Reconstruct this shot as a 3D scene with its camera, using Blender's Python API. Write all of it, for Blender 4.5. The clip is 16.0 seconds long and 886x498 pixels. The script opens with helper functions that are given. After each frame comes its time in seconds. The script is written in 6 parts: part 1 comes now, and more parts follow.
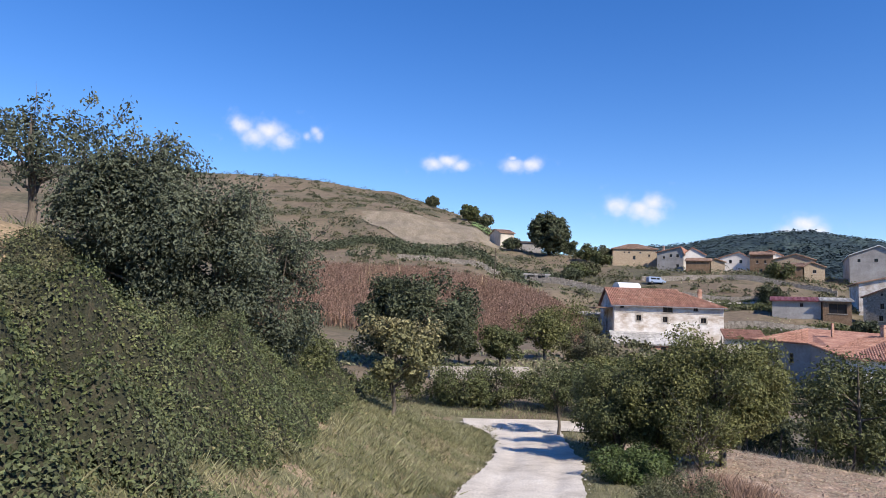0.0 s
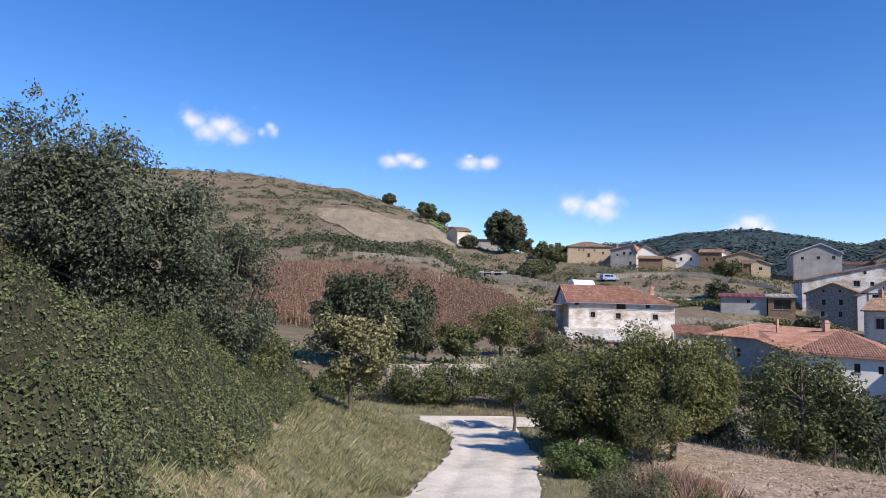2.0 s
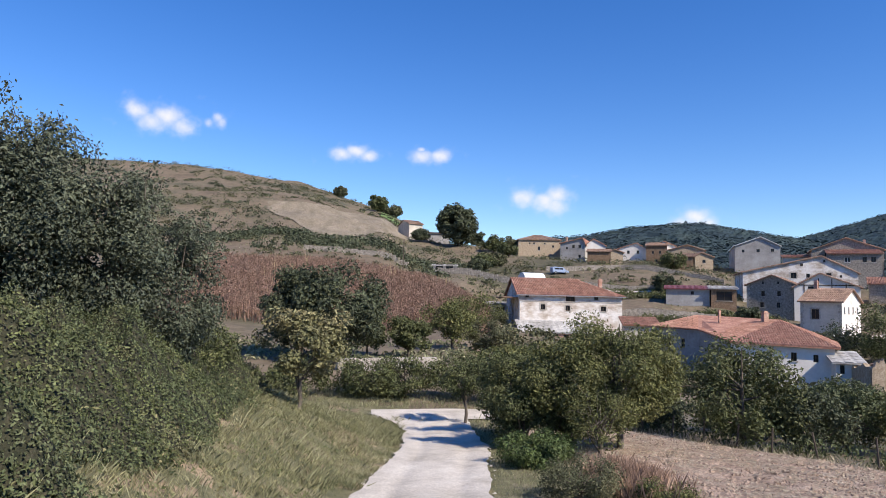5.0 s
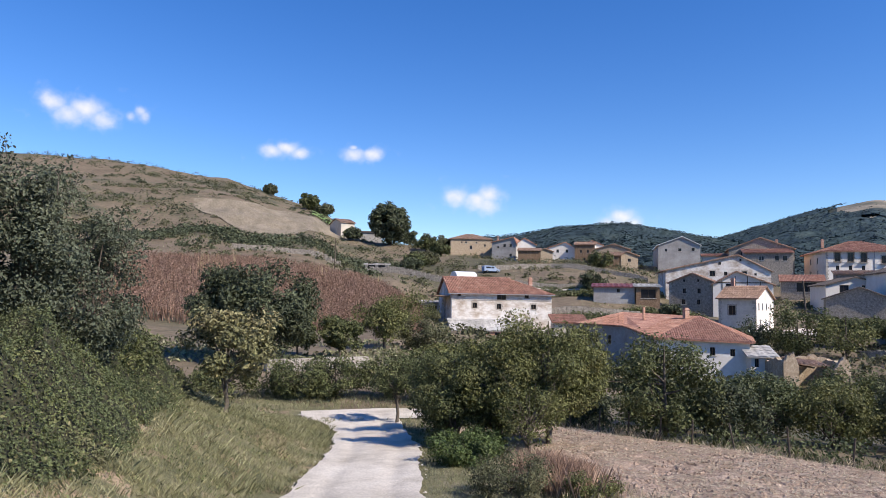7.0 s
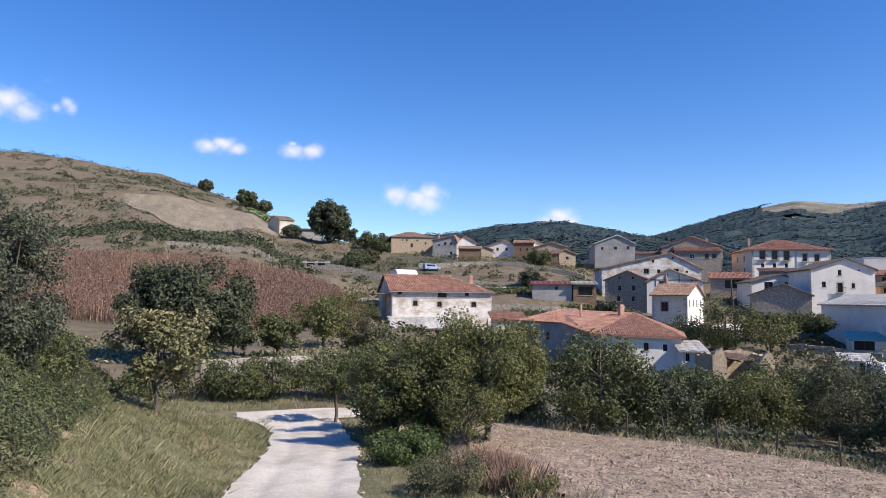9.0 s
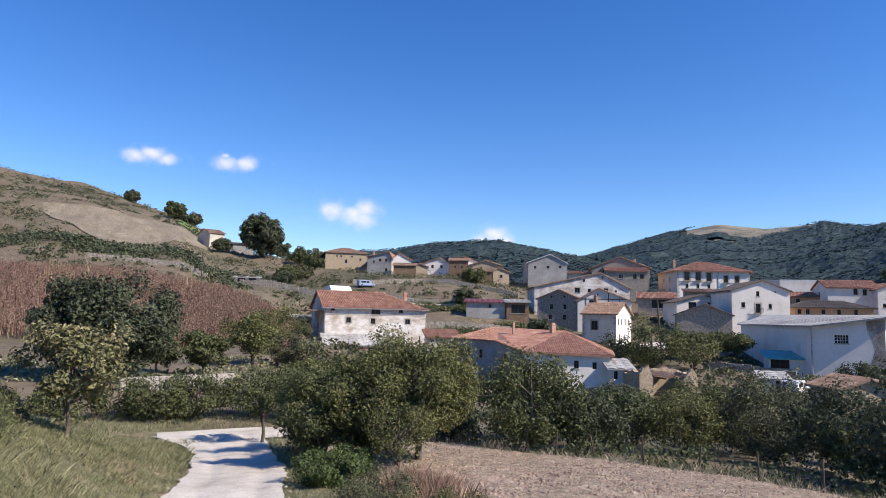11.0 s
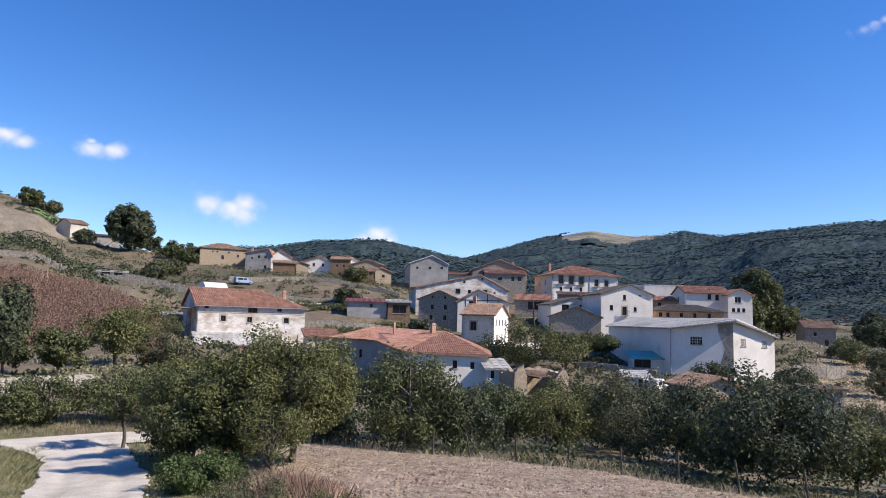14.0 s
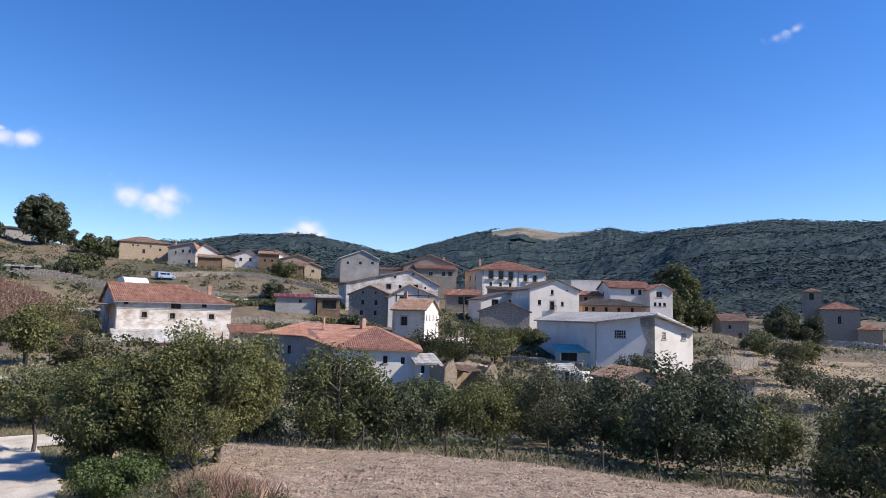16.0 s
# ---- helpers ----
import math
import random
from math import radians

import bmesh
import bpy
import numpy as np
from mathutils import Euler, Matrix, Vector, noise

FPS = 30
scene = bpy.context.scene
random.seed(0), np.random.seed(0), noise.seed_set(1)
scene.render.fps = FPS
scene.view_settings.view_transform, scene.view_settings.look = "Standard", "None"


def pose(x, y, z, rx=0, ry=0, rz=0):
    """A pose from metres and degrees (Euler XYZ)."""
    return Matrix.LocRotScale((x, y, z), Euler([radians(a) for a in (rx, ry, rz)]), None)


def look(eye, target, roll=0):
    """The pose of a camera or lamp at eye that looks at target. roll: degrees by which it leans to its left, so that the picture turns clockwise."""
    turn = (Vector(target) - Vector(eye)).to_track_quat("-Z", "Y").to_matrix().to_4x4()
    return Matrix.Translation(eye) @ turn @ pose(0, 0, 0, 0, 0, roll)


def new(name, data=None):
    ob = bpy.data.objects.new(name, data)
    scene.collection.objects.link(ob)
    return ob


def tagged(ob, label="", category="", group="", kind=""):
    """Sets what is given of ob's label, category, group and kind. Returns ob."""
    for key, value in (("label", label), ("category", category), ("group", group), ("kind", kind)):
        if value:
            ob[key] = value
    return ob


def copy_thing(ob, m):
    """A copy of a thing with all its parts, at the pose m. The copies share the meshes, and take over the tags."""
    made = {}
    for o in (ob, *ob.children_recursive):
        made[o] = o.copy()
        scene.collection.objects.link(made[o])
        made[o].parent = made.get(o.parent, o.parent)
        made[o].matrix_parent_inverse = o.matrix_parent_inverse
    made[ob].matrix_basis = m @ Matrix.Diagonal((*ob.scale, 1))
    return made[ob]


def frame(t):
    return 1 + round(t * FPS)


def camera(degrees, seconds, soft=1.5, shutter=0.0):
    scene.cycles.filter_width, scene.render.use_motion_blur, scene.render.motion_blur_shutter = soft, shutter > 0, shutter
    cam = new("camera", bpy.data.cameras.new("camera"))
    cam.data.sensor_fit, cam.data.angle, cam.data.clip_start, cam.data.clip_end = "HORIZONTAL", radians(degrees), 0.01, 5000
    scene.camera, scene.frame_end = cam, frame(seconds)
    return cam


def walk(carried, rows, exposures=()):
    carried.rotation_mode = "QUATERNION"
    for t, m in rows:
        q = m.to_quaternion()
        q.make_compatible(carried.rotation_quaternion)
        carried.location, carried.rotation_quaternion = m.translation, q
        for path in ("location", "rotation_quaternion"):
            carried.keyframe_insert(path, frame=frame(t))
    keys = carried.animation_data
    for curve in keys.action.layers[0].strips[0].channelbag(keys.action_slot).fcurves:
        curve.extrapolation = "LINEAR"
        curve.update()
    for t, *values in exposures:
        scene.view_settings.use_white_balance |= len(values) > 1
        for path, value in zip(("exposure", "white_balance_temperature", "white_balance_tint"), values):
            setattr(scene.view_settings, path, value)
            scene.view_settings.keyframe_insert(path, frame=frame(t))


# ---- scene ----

# the camera turns in the hand, drifting half a step forward: seconds, yaw, pitch, roll
cam = camera(65.47, 16.0, soft=0.75)
EYE, TILT, LEAN = 1.65, 5.0, -2.0
ROWS = [
    (0.0, 0.00, -0.00, -0.00),
    (0.5, -0.95, -0.31, 0.23),
    (1.0, -1.88, -0.17, 0.18),
    (1.5, -2.82, 0.11, 0.03),
    (2.0, -3.58, -0.20, -0.05),
    (2.5, -4.02, -0.03, 0.06),
    (3.0, -4.68, -0.20, 0.23),
    (3.5, -5.63, -0.55, 0.10),
    (4.0, -6.35, -0.87, 0.06),
    (6.5, -11.26, -0.55, -0.13),
    (7.0, -13.18, -0.83, -0.17),
    (7.5, -14.13, -0.33, -0.41),
    (8.0, -14.92, -0.62, -0.45),
    (8.5, -16.35, -0.78, -0.35),
    (9.0, -18.09, -0.98, -0.33),
    (11.5, -25.20, 1.02, -1.74),
    (12.0, -27.18, 1.13, -2.16),
    (12.5, -28.58, 0.68, -2.26),
    (13.0, -30.10, 0.74, -2.60),
    (13.5, -31.66, 0.47, -2.48),
    (14.0, -33.19, 0.84, -2.72),
    (14.5, -34.25, 0.78, -2.73),
    (15.0, -35.22, 0.89, -2.84),
    (15.5, -37.07, 1.19, -2.73),
    (16.0, -38.93, 0.72, -2.93),
]
DRIFT = lambda t: float(np.interp(t, [0, 4, 6.5, 8, 9, 11.5, 13, 14.5, 16], [0, 0.03, 0.09, 0.14, 0.2, 0.36, 0.41, 0.47, 0.52]))  # metres along bearing 40
walk(cam, [(t, pose(0.643 * DRIFT(t), 0.766 * DRIFT(t), EYE, TILT, LEAN, 0) @ pose(0, 0, 0, 90 + pitch, roll, yaw)) for t, yaw, pitch, roll in ROWS], [(0, 0.43, 6620, 13.5), (16, 0.43, 6620, 13.5)])

# ---- world and sun ----
SUN_AZ, SUN_EL = 137.0, 41.0  # degrees clockwise from the first view, and above the horizon
world = bpy.data.worlds.new("sky")
scene.world = world
world.use_nodes = True
wn = world.node_tree
sky = wn.nodes.new("ShaderNodeTexSky")
sky.sky_type = "NISHITA"
sky.sun_disc = False
sky.sun_elevation = radians(SUN_EL)
sky.sun_rotation = radians(SUN_AZ)
sky.altitude = 600
sky.air_density, sky.dust_density, sky.ozone_density = 1.0, 0.1, 3.0
hue = wn.nodes.new("ShaderNodeHueSaturation")
hue.inputs["Hue"].default_value, hue.inputs["Saturation"].default_value = 0.512, 1.33
wn.links.new(sky.outputs[0], hue.inputs["Color"])
wn.links.new(hue.outputs[0], wn.nodes["Background"].inputs[0])
wn.nodes["Background"].inputs[1].default_value = 0.135
sun = new("sun", bpy.data.lights.new("sun", "SUN"))
sun.data.energy, sun.data.angle, sun.data.color = 4.9, radians(0.53), (1.0, 0.93, 0.82)
sun_to = Vector((math.sin(radians(SUN_AZ)) * math.cos(radians(SUN_EL)), math.cos(radians(SUN_AZ)) * math.cos(radians(SUN_EL)), math.sin(radians(SUN_EL))))
sun.matrix_world = look((0, 0, 60), Vector((0, 0, 60)) - sun_to)


# ---- materials ----
def ramp_mat(name, colours, scale=4.0, rough=0.9, bump=0.3, detail=6, fine=None, metal=0.0, stretch=(1, 1, 1), wave=None, rand=0.0, spec=0.3, island=False, bump_dist=0.05, translucent=0.0, amp=(0.72, 1.22)):
    """Noise between colours [(position, rgb)...] at two scales, with relief; rand varies brightness by object or by island."""
    m = bpy.data.materials.new(name)
    m.use_nodes = True
    n, l = m.node_tree.nodes, m.node_tree.links
    bsdf = n["Principled BSDF"]
    tc = n.new("ShaderNodeTexCoord")
    mp = n.new("ShaderNodeMapping")
    mp.inputs["Scale"].default_value = stretch
    l.new(tc.outputs["Object"], mp.inputs["Vector"])
    no = n.new("ShaderNodeTexNoise")
    no.inputs["Scale"].default_value, no.inputs["Detail"].default_value, no.inputs["Roughness"].default_value = scale, detail, 0.65
    l.new(mp.outputs[0], no.inputs["Vector"])
    cr = n.new("ShaderNodeValToRGB")
    el = cr.color_ramp.elements
    el[0].position, el[0].color = colours[0][0], (*colours[0][1], 1)
    el[1].position, el[1].color = colours[-1][0], (*colours[-1][1], 1)
    for p, c in colours[1:-1]:
        e = el.new(p)
        e.color = (*c, 1)
    l.new(no.outputs["Fac"], cr.inputs["Fac"])
    col = cr.outputs["Color"]
    nf = n.new("ShaderNodeTexNoise")
    nf.inputs["Scale"].default_value, nf.inputs["Detail"].default_value = fine or scale * 9, 5
    l.new(mp.outputs[0], nf.inputs["Vector"])
    mr = n.new("ShaderNodeMapRange")
    mr.inputs["From Min"].default_value, mr.inputs["From Max"].default_value = 0.3, 0.7
    mr.inputs["To Min"].default_value, mr.inputs["To Max"].default_value = amp
    l.new(nf.outputs["Fac"], mr.inputs["Value"])
    value = mr.outputs["Result"]
    if rand:
        src = n.new("ShaderNodeNewGeometry").outputs["Random Per Island"] if island else n.new("ShaderNodeObjectInfo").outputs["Random"]
        m2 = n.new("ShaderNodeMapRange")
        m2.inputs["To Min"].default_value, m2.inputs["To Max"].default_value = 1 - rand, 1 + rand
        l.new(src, m2.inputs["Value"])
        mu = n.new("ShaderNodeMath")
        mu.operation = "MULTIPLY"
        l.new(value, mu.inputs[0]), l.new(m2.outputs["Result"], mu.inputs[1])
        value = mu.outputs[0]
    hs = n.new("ShaderNodeHueSaturation")
    l.new(value, hs.inputs["Value"])
    l.new(col, hs.inputs["Color"])
    l.new(hs.outputs["Color"], bsdf.inputs["Base Color"])
    bsdf.inputs["Roughness"].default_value, bsdf.inputs["Metallic"].default_value = rough, metal
    bsdf.inputs["Specular IOR Level"].default_value = spec
    height = nf.outputs["Fac"]
    if wave:
        wv = n.new("ShaderNodeTexWave")
        wv.inputs["Scale"].default_value, wv.inputs["Distortion"].default_value, wv.inputs["Detail"].default_value = wave[1], wave[2], 2
        wv.bands_direction = wave[0]
        l.new(tc.outputs["Object"], wv.inputs["Vector"])
        height = wv.outputs["Fac"]
    if bump:
        bp = n.new("ShaderNodeBump")
        bp.inputs["Strength"].default_value, bp.inputs["Distance"].default_value = bump, bump_dist
        l.new(height, bp.inputs["Height"])
        l.new(bp.outputs[0], bsdf.inputs["Normal"])
    if translucent:
        tr = n.new("ShaderNodeBsdfTranslucent")
        l.new(hs.outputs["Color"], tr.inputs["Color"])
        mx = n.new("ShaderNodeMixShader")
        mx.inputs[0].default_value = translucent
        l.new(bsdf.outputs[0], mx.inputs[1]), l.new(tr.outputs[0], mx.inputs[2])
        l.new(mx.outputs[0], n["Material Output"].inputs["Surface"])
    return m


def leaf_mat(name, a, b, c, translucent=0.28, rand=0.5, spec=0.28):
    return ramp_mat(name, [(0.3, a), (0.5, b), (0.72, c)], scale=0.9, rough=0.6, bump=0, rand=rand, island=True, spec=spec, fine=6, translucent=translucent)


M_ground = ramp_mat("meadow", [(0.3, (0.055, 0.06, 0.034)), (0.42, (0.1, 0.088, 0.053)), (0.55, (0.17, 0.132, 0.088)), (0.68, (0.125, 0.094, 0.062)), (0.8, (0.21, 0.165, 0.115))], scale=0.045, fine=0.9, bump=0.6, bump_dist=0.25, detail=9)
M_gravel = ramp_mat("gravel", [(0.3, (0.4, 0.36, 0.3)), (0.5, (0.55, 0.5, 0.43)), (0.7, (0.63, 0.585, 0.51))], scale=0.8, fine=28, bump=0.5, bump_dist=0.02)
M_soil = ramp_mat("ploughed_soil", [(0.3, (0.22, 0.155, 0.112)), (0.5, (0.34, 0.25, 0.188)), (0.7, (0.45, 0.35, 0.27))], scale=2.2, fine=14, bump=1.0, bump_dist=0.08)
M_bank = ramp_mat("bank_earth", [(0.3, (0.12, 0.1, 0.055)), (0.5, (0.25, 0.19, 0.12)), (0.7, (0.42, 0.31, 0.205))], scale=0.8, fine=12, bump=0.7, bump_dist=0.06)
# near-black: the shade inside the thicket is put into this stem colour
M_bramble_shade = ramp_mat("bramble_shade_core", [(0.35, (0.022, 0.026, 0.013)), (0.55, (0.045, 0.045, 0.025)), (0.7, (0.085, 0.07, 0.045))], scale=9, fine=40, bump=0.8, bump_dist=0.05)
M_gold = ramp_mat("dry_golden_grass", [(0.3, (0.2, 0.15, 0.085)), (0.5, (0.3, 0.225, 0.135)), (0.7, (0.38, 0.3, 0.19))], scale=0.12, fine=3, bump=0.6, bump_dist=0.15)
M_sward = ramp_mat("rough_sward", [(0.3, (0.09, 0.092, 0.044)), (0.5, (0.165, 0.155, 0.082)), (0.7, (0.28, 0.24, 0.15))], scale=1.6, fine=22, bump=0.8, bump_dist=0.06)
M_stubble = ramp_mat("stubble_slope", [(0.3, (0.15, 0.125, 0.085)), (0.5, (0.215, 0.178, 0.125)), (0.7, (0.27, 0.225, 0.165))], scale=0.12, fine=1.1, bump=0.5, bump_dist=0.2, stretch=(3, 0.5, 1))
M_turf = ramp_mat("green_turf", [(0.35, (0.1, 0.17, 0.05)), (0.65, (0.16, 0.22, 0.075))], scale=0.2, fine=3, bump=0.3)
# distance haze is mixed into this base colour as a blue tint
M_forest_haze = ramp_mat("hazy_forest_floor", [(0.35, (0.03, 0.043, 0.044)), (0.65, (0.048, 0.065, 0.06))], scale=0.01, fine=0.12, bump=0.5, bump_dist=3)
M_heath = ramp_mat("bare_summit", [(0.35, (0.09, 0.095, 0.07)), (0.5, (0.2, 0.175, 0.13)), (0.65, (0.29, 0.25, 0.19))], scale=0.012, fine=0.2, bump=0.5, bump_dist=2)
M_white = ramp_mat("white_plaster", [(0.25, (0.5, 0.45, 0.385)), (0.42, (0.68, 0.635, 0.57)), (0.7, (0.78, 0.745, 0.69))], scale=0.3, fine=3, bump=0.12, rough=0.92, amp=(0.95, 1.04))
M_whiteworn = ramp_mat("worn_white_plaster", [(0.3, (0.3, 0.235, 0.18)), (0.43, (0.5, 0.43, 0.36)), (0.54, (0.67, 0.63, 0.58)), (0.72, (0.76, 0.74, 0.71))], scale=0.45, fine=2.5, bump=0.3, rough=0.95, amp=(0.88, 1.08), stretch=(1, 1, 1.8))
M_damp = ramp_mat("damp_plaster", [(0.3, (0.2, 0.16, 0.125)), (0.5, (0.31, 0.265, 0.215)), (0.7, (0.46, 0.42, 0.37))], scale=0.8, fine=5, bump=0.2, rough=0.95)
M_cream = ramp_mat("cream_plaster", [(0.3, (0.42, 0.38, 0.31)), (0.5, (0.58, 0.53, 0.45)), (0.7, (0.66, 0.62, 0.54))], scale=0.3, fine=3, bump=0.2, rough=0.95, amp=(0.9, 1.07))
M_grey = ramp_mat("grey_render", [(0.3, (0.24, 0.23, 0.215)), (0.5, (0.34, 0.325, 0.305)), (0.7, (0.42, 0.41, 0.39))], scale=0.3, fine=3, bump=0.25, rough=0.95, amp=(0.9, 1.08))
M_stone = ramp_mat("rubble_stone", [(0.3, (0.18, 0.155, 0.125)), (0.5, (0.3, 0.265, 0.22)), (0.72, (0.44, 0.4, 0.34))], scale=2.6, fine=7, bump=0.9, bump_dist=0.08, rough=0.97, detail=3)
M_ochre = ramp_mat("ochre_stone", [(0.3, (0.3, 0.22, 0.145)), (0.5, (0.41, 0.32, 0.22)), (0.72, (0.52, 0.43, 0.32))], scale=2.6, fine=7, bump=0.8, bump_dist=0.06, rough=0.97, detail=3)
M_brown = ramp_mat("brown_mud_wall", [(0.3, (0.15, 0.095, 0.06)), (0.5, (0.22, 0.145, 0.09)), (0.7, (0.28, 0.195, 0.13))], scale=1.5, fine=6, bump=0.5, rough=0.97)
M_orange = ramp_mat("orange_render", [(0.3, (0.5, 0.29, 0.17)), (0.7, (0.6, 0.38, 0.23))], scale=0.5, fine=4, bump=0.15, rough=0.95)
M_brick = ramp_mat("brick_wall", [(0.3, (0.36, 0.19, 0.13)), (0.5, (0.48, 0.28, 0.2)), (0.7, (0.58, 0.44, 0.36))], scale=1.2, fine=8, bump=0.6, rough=0.96)
M_tile = ramp_mat("clay_roof_tile", [(0.28, (0.19, 0.095, 0.07)), (0.45, (0.32, 0.16, 0.11)), (0.6, (0.39, 0.215, 0.15)), (0.78, (0.46, 0.33, 0.255))], scale=0.9, fine=5, bump=0.4, rough=0.9, rand=0.22, island=True)
M_tileold = ramp_mat("weathered_roof_tile", [(0.28, (0.14, 0.105, 0.08)), (0.45, (0.27, 0.17, 0.12)), (0.6, (0.34, 0.23, 0.165)), (0.78, (0.42, 0.32, 0.25))], scale=0.9, fine=5, bump=0.4, rough=0.92, rand=0.22, island=True)
M_greyroof = ramp_mat("fibre_cement_sheet", [(0.3, (0.27, 0.26, 0.245)), (0.5, (0.37, 0.36, 0.34)), (0.7, (0.46, 0.45, 0.43))], scale=0.3, fine=3, bump=0.2, rough=0.85, rand=0.08, island=True)
M_darkroof = ramp_mat("dark_slate", [(0.3, (0.09, 0.075, 0.065)), (0.7, (0.17, 0.14, 0.12))], scale=0.6, fine=5, bump=0.3, rough=0.85, rand=0.15, island=True)
M_maroon = ramp_mat("maroon_sheet", [(0.3, (0.17, 0.06, 0.065)), (0.7, (0.24, 0.09, 0.095))], scale=0.5, fine=4, bump=0.2, rough=0.6, rand=0.06, island=True)
M_greensheet = ramp_mat("turquoise_sheet", [(0.3, (0.1, 0.36, 0.36)), (0.7, (0.17, 0.47, 0.46))], scale=0.5, fine=4, bump=0.2, rough=0.5)
M_wood = ramp_mat("dark_timber", [(0.3, (0.05, 0.038, 0.028)), (0.7, (0.11, 0.08, 0.055))], scale=2, fine=12, bump=0.4, stretch=(1, 1, 6))
M_greendoor = ramp_mat("green_painted_wood", [(0.3, (0.03, 0.12, 0.06)), (0.7, (0.05, 0.17, 0.09))], scale=2, fine=12, bump=0.3)
M_bark = ramp_mat("bark", [(0.3, (0.06, 0.048, 0.038)), (0.5, (0.11, 0.09, 0.07)), (0.7, (0.18, 0.155, 0.125))], scale=6, fine=30, bump=0.8, bump_dist=0.02, stretch=(1, 1, 0.25))
M_quoin = ramp_mat("dressed_stone", [(0.3, (0.34, 0.3, 0.25)), (0.7, (0.5, 0.46, 0.4))], scale=2, fine=9, bump=0.4, rand=0.15)
M_pipe = ramp_mat("grey_zinc", [(0.3, (0.3, 0.3, 0.3)), (0.7, (0.42, 0.42, 0.42))], scale=3, fine=12, bump=0.1, rough=0.5, metal=0.6)
M_iron = ramp_mat("black_iron", [(0.3, (0.02, 0.02, 0.022)), (0.7, (0.04, 0.04, 0.042))], scale=5, bump=0.1, rough=0.5)
M_plastic = ramp_mat("milky_sheet", [(0.3, (0.6, 0.62, 0.62)), (0.7, (0.74, 0.76, 0.76))], scale=1, bump=0.1, rough=0.35)
M_carwhite = ramp_mat("white_car_paint", [(0.3, (0.72, 0.73, 0.74)), (0.7, (0.8, 0.8, 0.81))], scale=2, bump=0, rough=0.25, spec=0.5)
M_carblue = ramp_mat("blue_car_paint", [(0.3, (0.28, 0.36, 0.5)), (0.7, (0.34, 0.42, 0.56))], scale=2, bump=0, rough=0.3, spec=0.5)
M_tyre = ramp_mat("tyre_rubber", [(0.3, (0.015, 0.015, 0.015)), (0.7, (0.03, 0.03, 0.03))], scale=8, bump=0.2)
M_glass = bpy.data.materials.new("window_glass")
M_glass.use_nodes = True
gb = M_glass.node_tree.nodes["Principled BSDF"]
gb.inputs["Base Color"].default_value, gb.inputs["Roughness"].default_value = (0.018, 0.02, 0.024, 1), 0.12
L_dark = leaf_mat("dark_leaf", (0.05, 0.062, 0.036), (0.08, 0.095, 0.052), (0.135, 0.15, 0.08))
L_plum = leaf_mat("plum_leaf", (0.062, 0.074, 0.05), (0.104, 0.122, 0.078), (0.2, 0.215, 0.145))
L_mid = leaf_mat("mid_leaf", (0.068, 0.082, 0.034), (0.108, 0.122, 0.049), (0.18, 0.185, 0.08))
L_olive = leaf_mat("olive_leaf", (0.09, 0.102, 0.035), (0.14, 0.148, 0.053), (0.22, 0.21, 0.085))
L_pale = leaf_mat("pale_turning_leaf", (0.125, 0.135, 0.06), (0.215, 0.205, 0.1), (0.34, 0.275, 0.15))
L_bramble = leaf_mat("bramble_leaf", (0.06, 0.078, 0.034), (0.102, 0.122, 0.055), (0.185, 0.2, 0.105))
L_nettle = leaf_mat("nettle_leaf", (0.06, 0.088, 0.028), (0.092, 0.128, 0.042), (0.15, 0.185, 0.075))
L_briar = leaf_mat("briar_leaf", (0.08, 0.1, 0.038), (0.135, 0.155, 0.06), (0.22, 0.225, 0.11))
L_scrub = leaf_mat("scrub_leaf", (0.07, 0.078, 0.042), (0.115, 0.12, 0.062), (0.19, 0.17, 0.09))
L_straw = leaf_mat("dry_grass", (0.26, 0.22, 0.15), (0.4, 0.345, 0.245), (0.54, 0.48, 0.37))
L_grass = leaf_mat("verge_grass", (0.15, 0.16, 0.085), (0.25, 0.25, 0.14), (0.4, 0.37, 0.235))
L_verge = leaf_mat("olive_grass", (0.15, 0.155, 0.075), (0.25, 0.245, 0.13), (0.39, 0.355, 0.22))
L_rust = leaf_mat("rusty_stalk", (0.19, 0.115, 0.082), (0.28, 0.178, 0.128), (0.4, 0.28, 0.205))
L_russet = leaf_mat("russet_grass", (0.26, 0.17, 0.12), (0.36, 0.245, 0.175), (0.48, 0.35, 0.25))
L_gold = leaf_mat("straw_stalk", (0.4, 0.3, 0.16), (0.46, 0.36, 0.2), (0.52, 0.42, 0.26))
# the blue-grey in these crown colours stands in for aerial haze
L_forest_haze = ramp_mat("hazy_woodland_crown", [(0.3, (0.026, 0.044, 0.052)), (0.45, (0.042, 0.062, 0.07)), (0.58, (0.052, 0.076, 0.074)), (0.75, (0.08, 0.098, 0.09))], scale=0.022, rough=0.8, bump=0, rand=0.24, island=True, spec=0.05, fine=0.11, amp=(0.66, 1.3))

# ---- helpers for building ----
RNG = np.random.default_rng(7)


def part(name, bm, material, parent=None, label=""):
    me = bpy.data.meshes.new(name)
    bm.to_mesh(me)
    bm.free()
    me.materials.append(material)
    ob = new(name, me)
    ob.parent = parent
    if label:
        tagged(ob, label)
    return ob


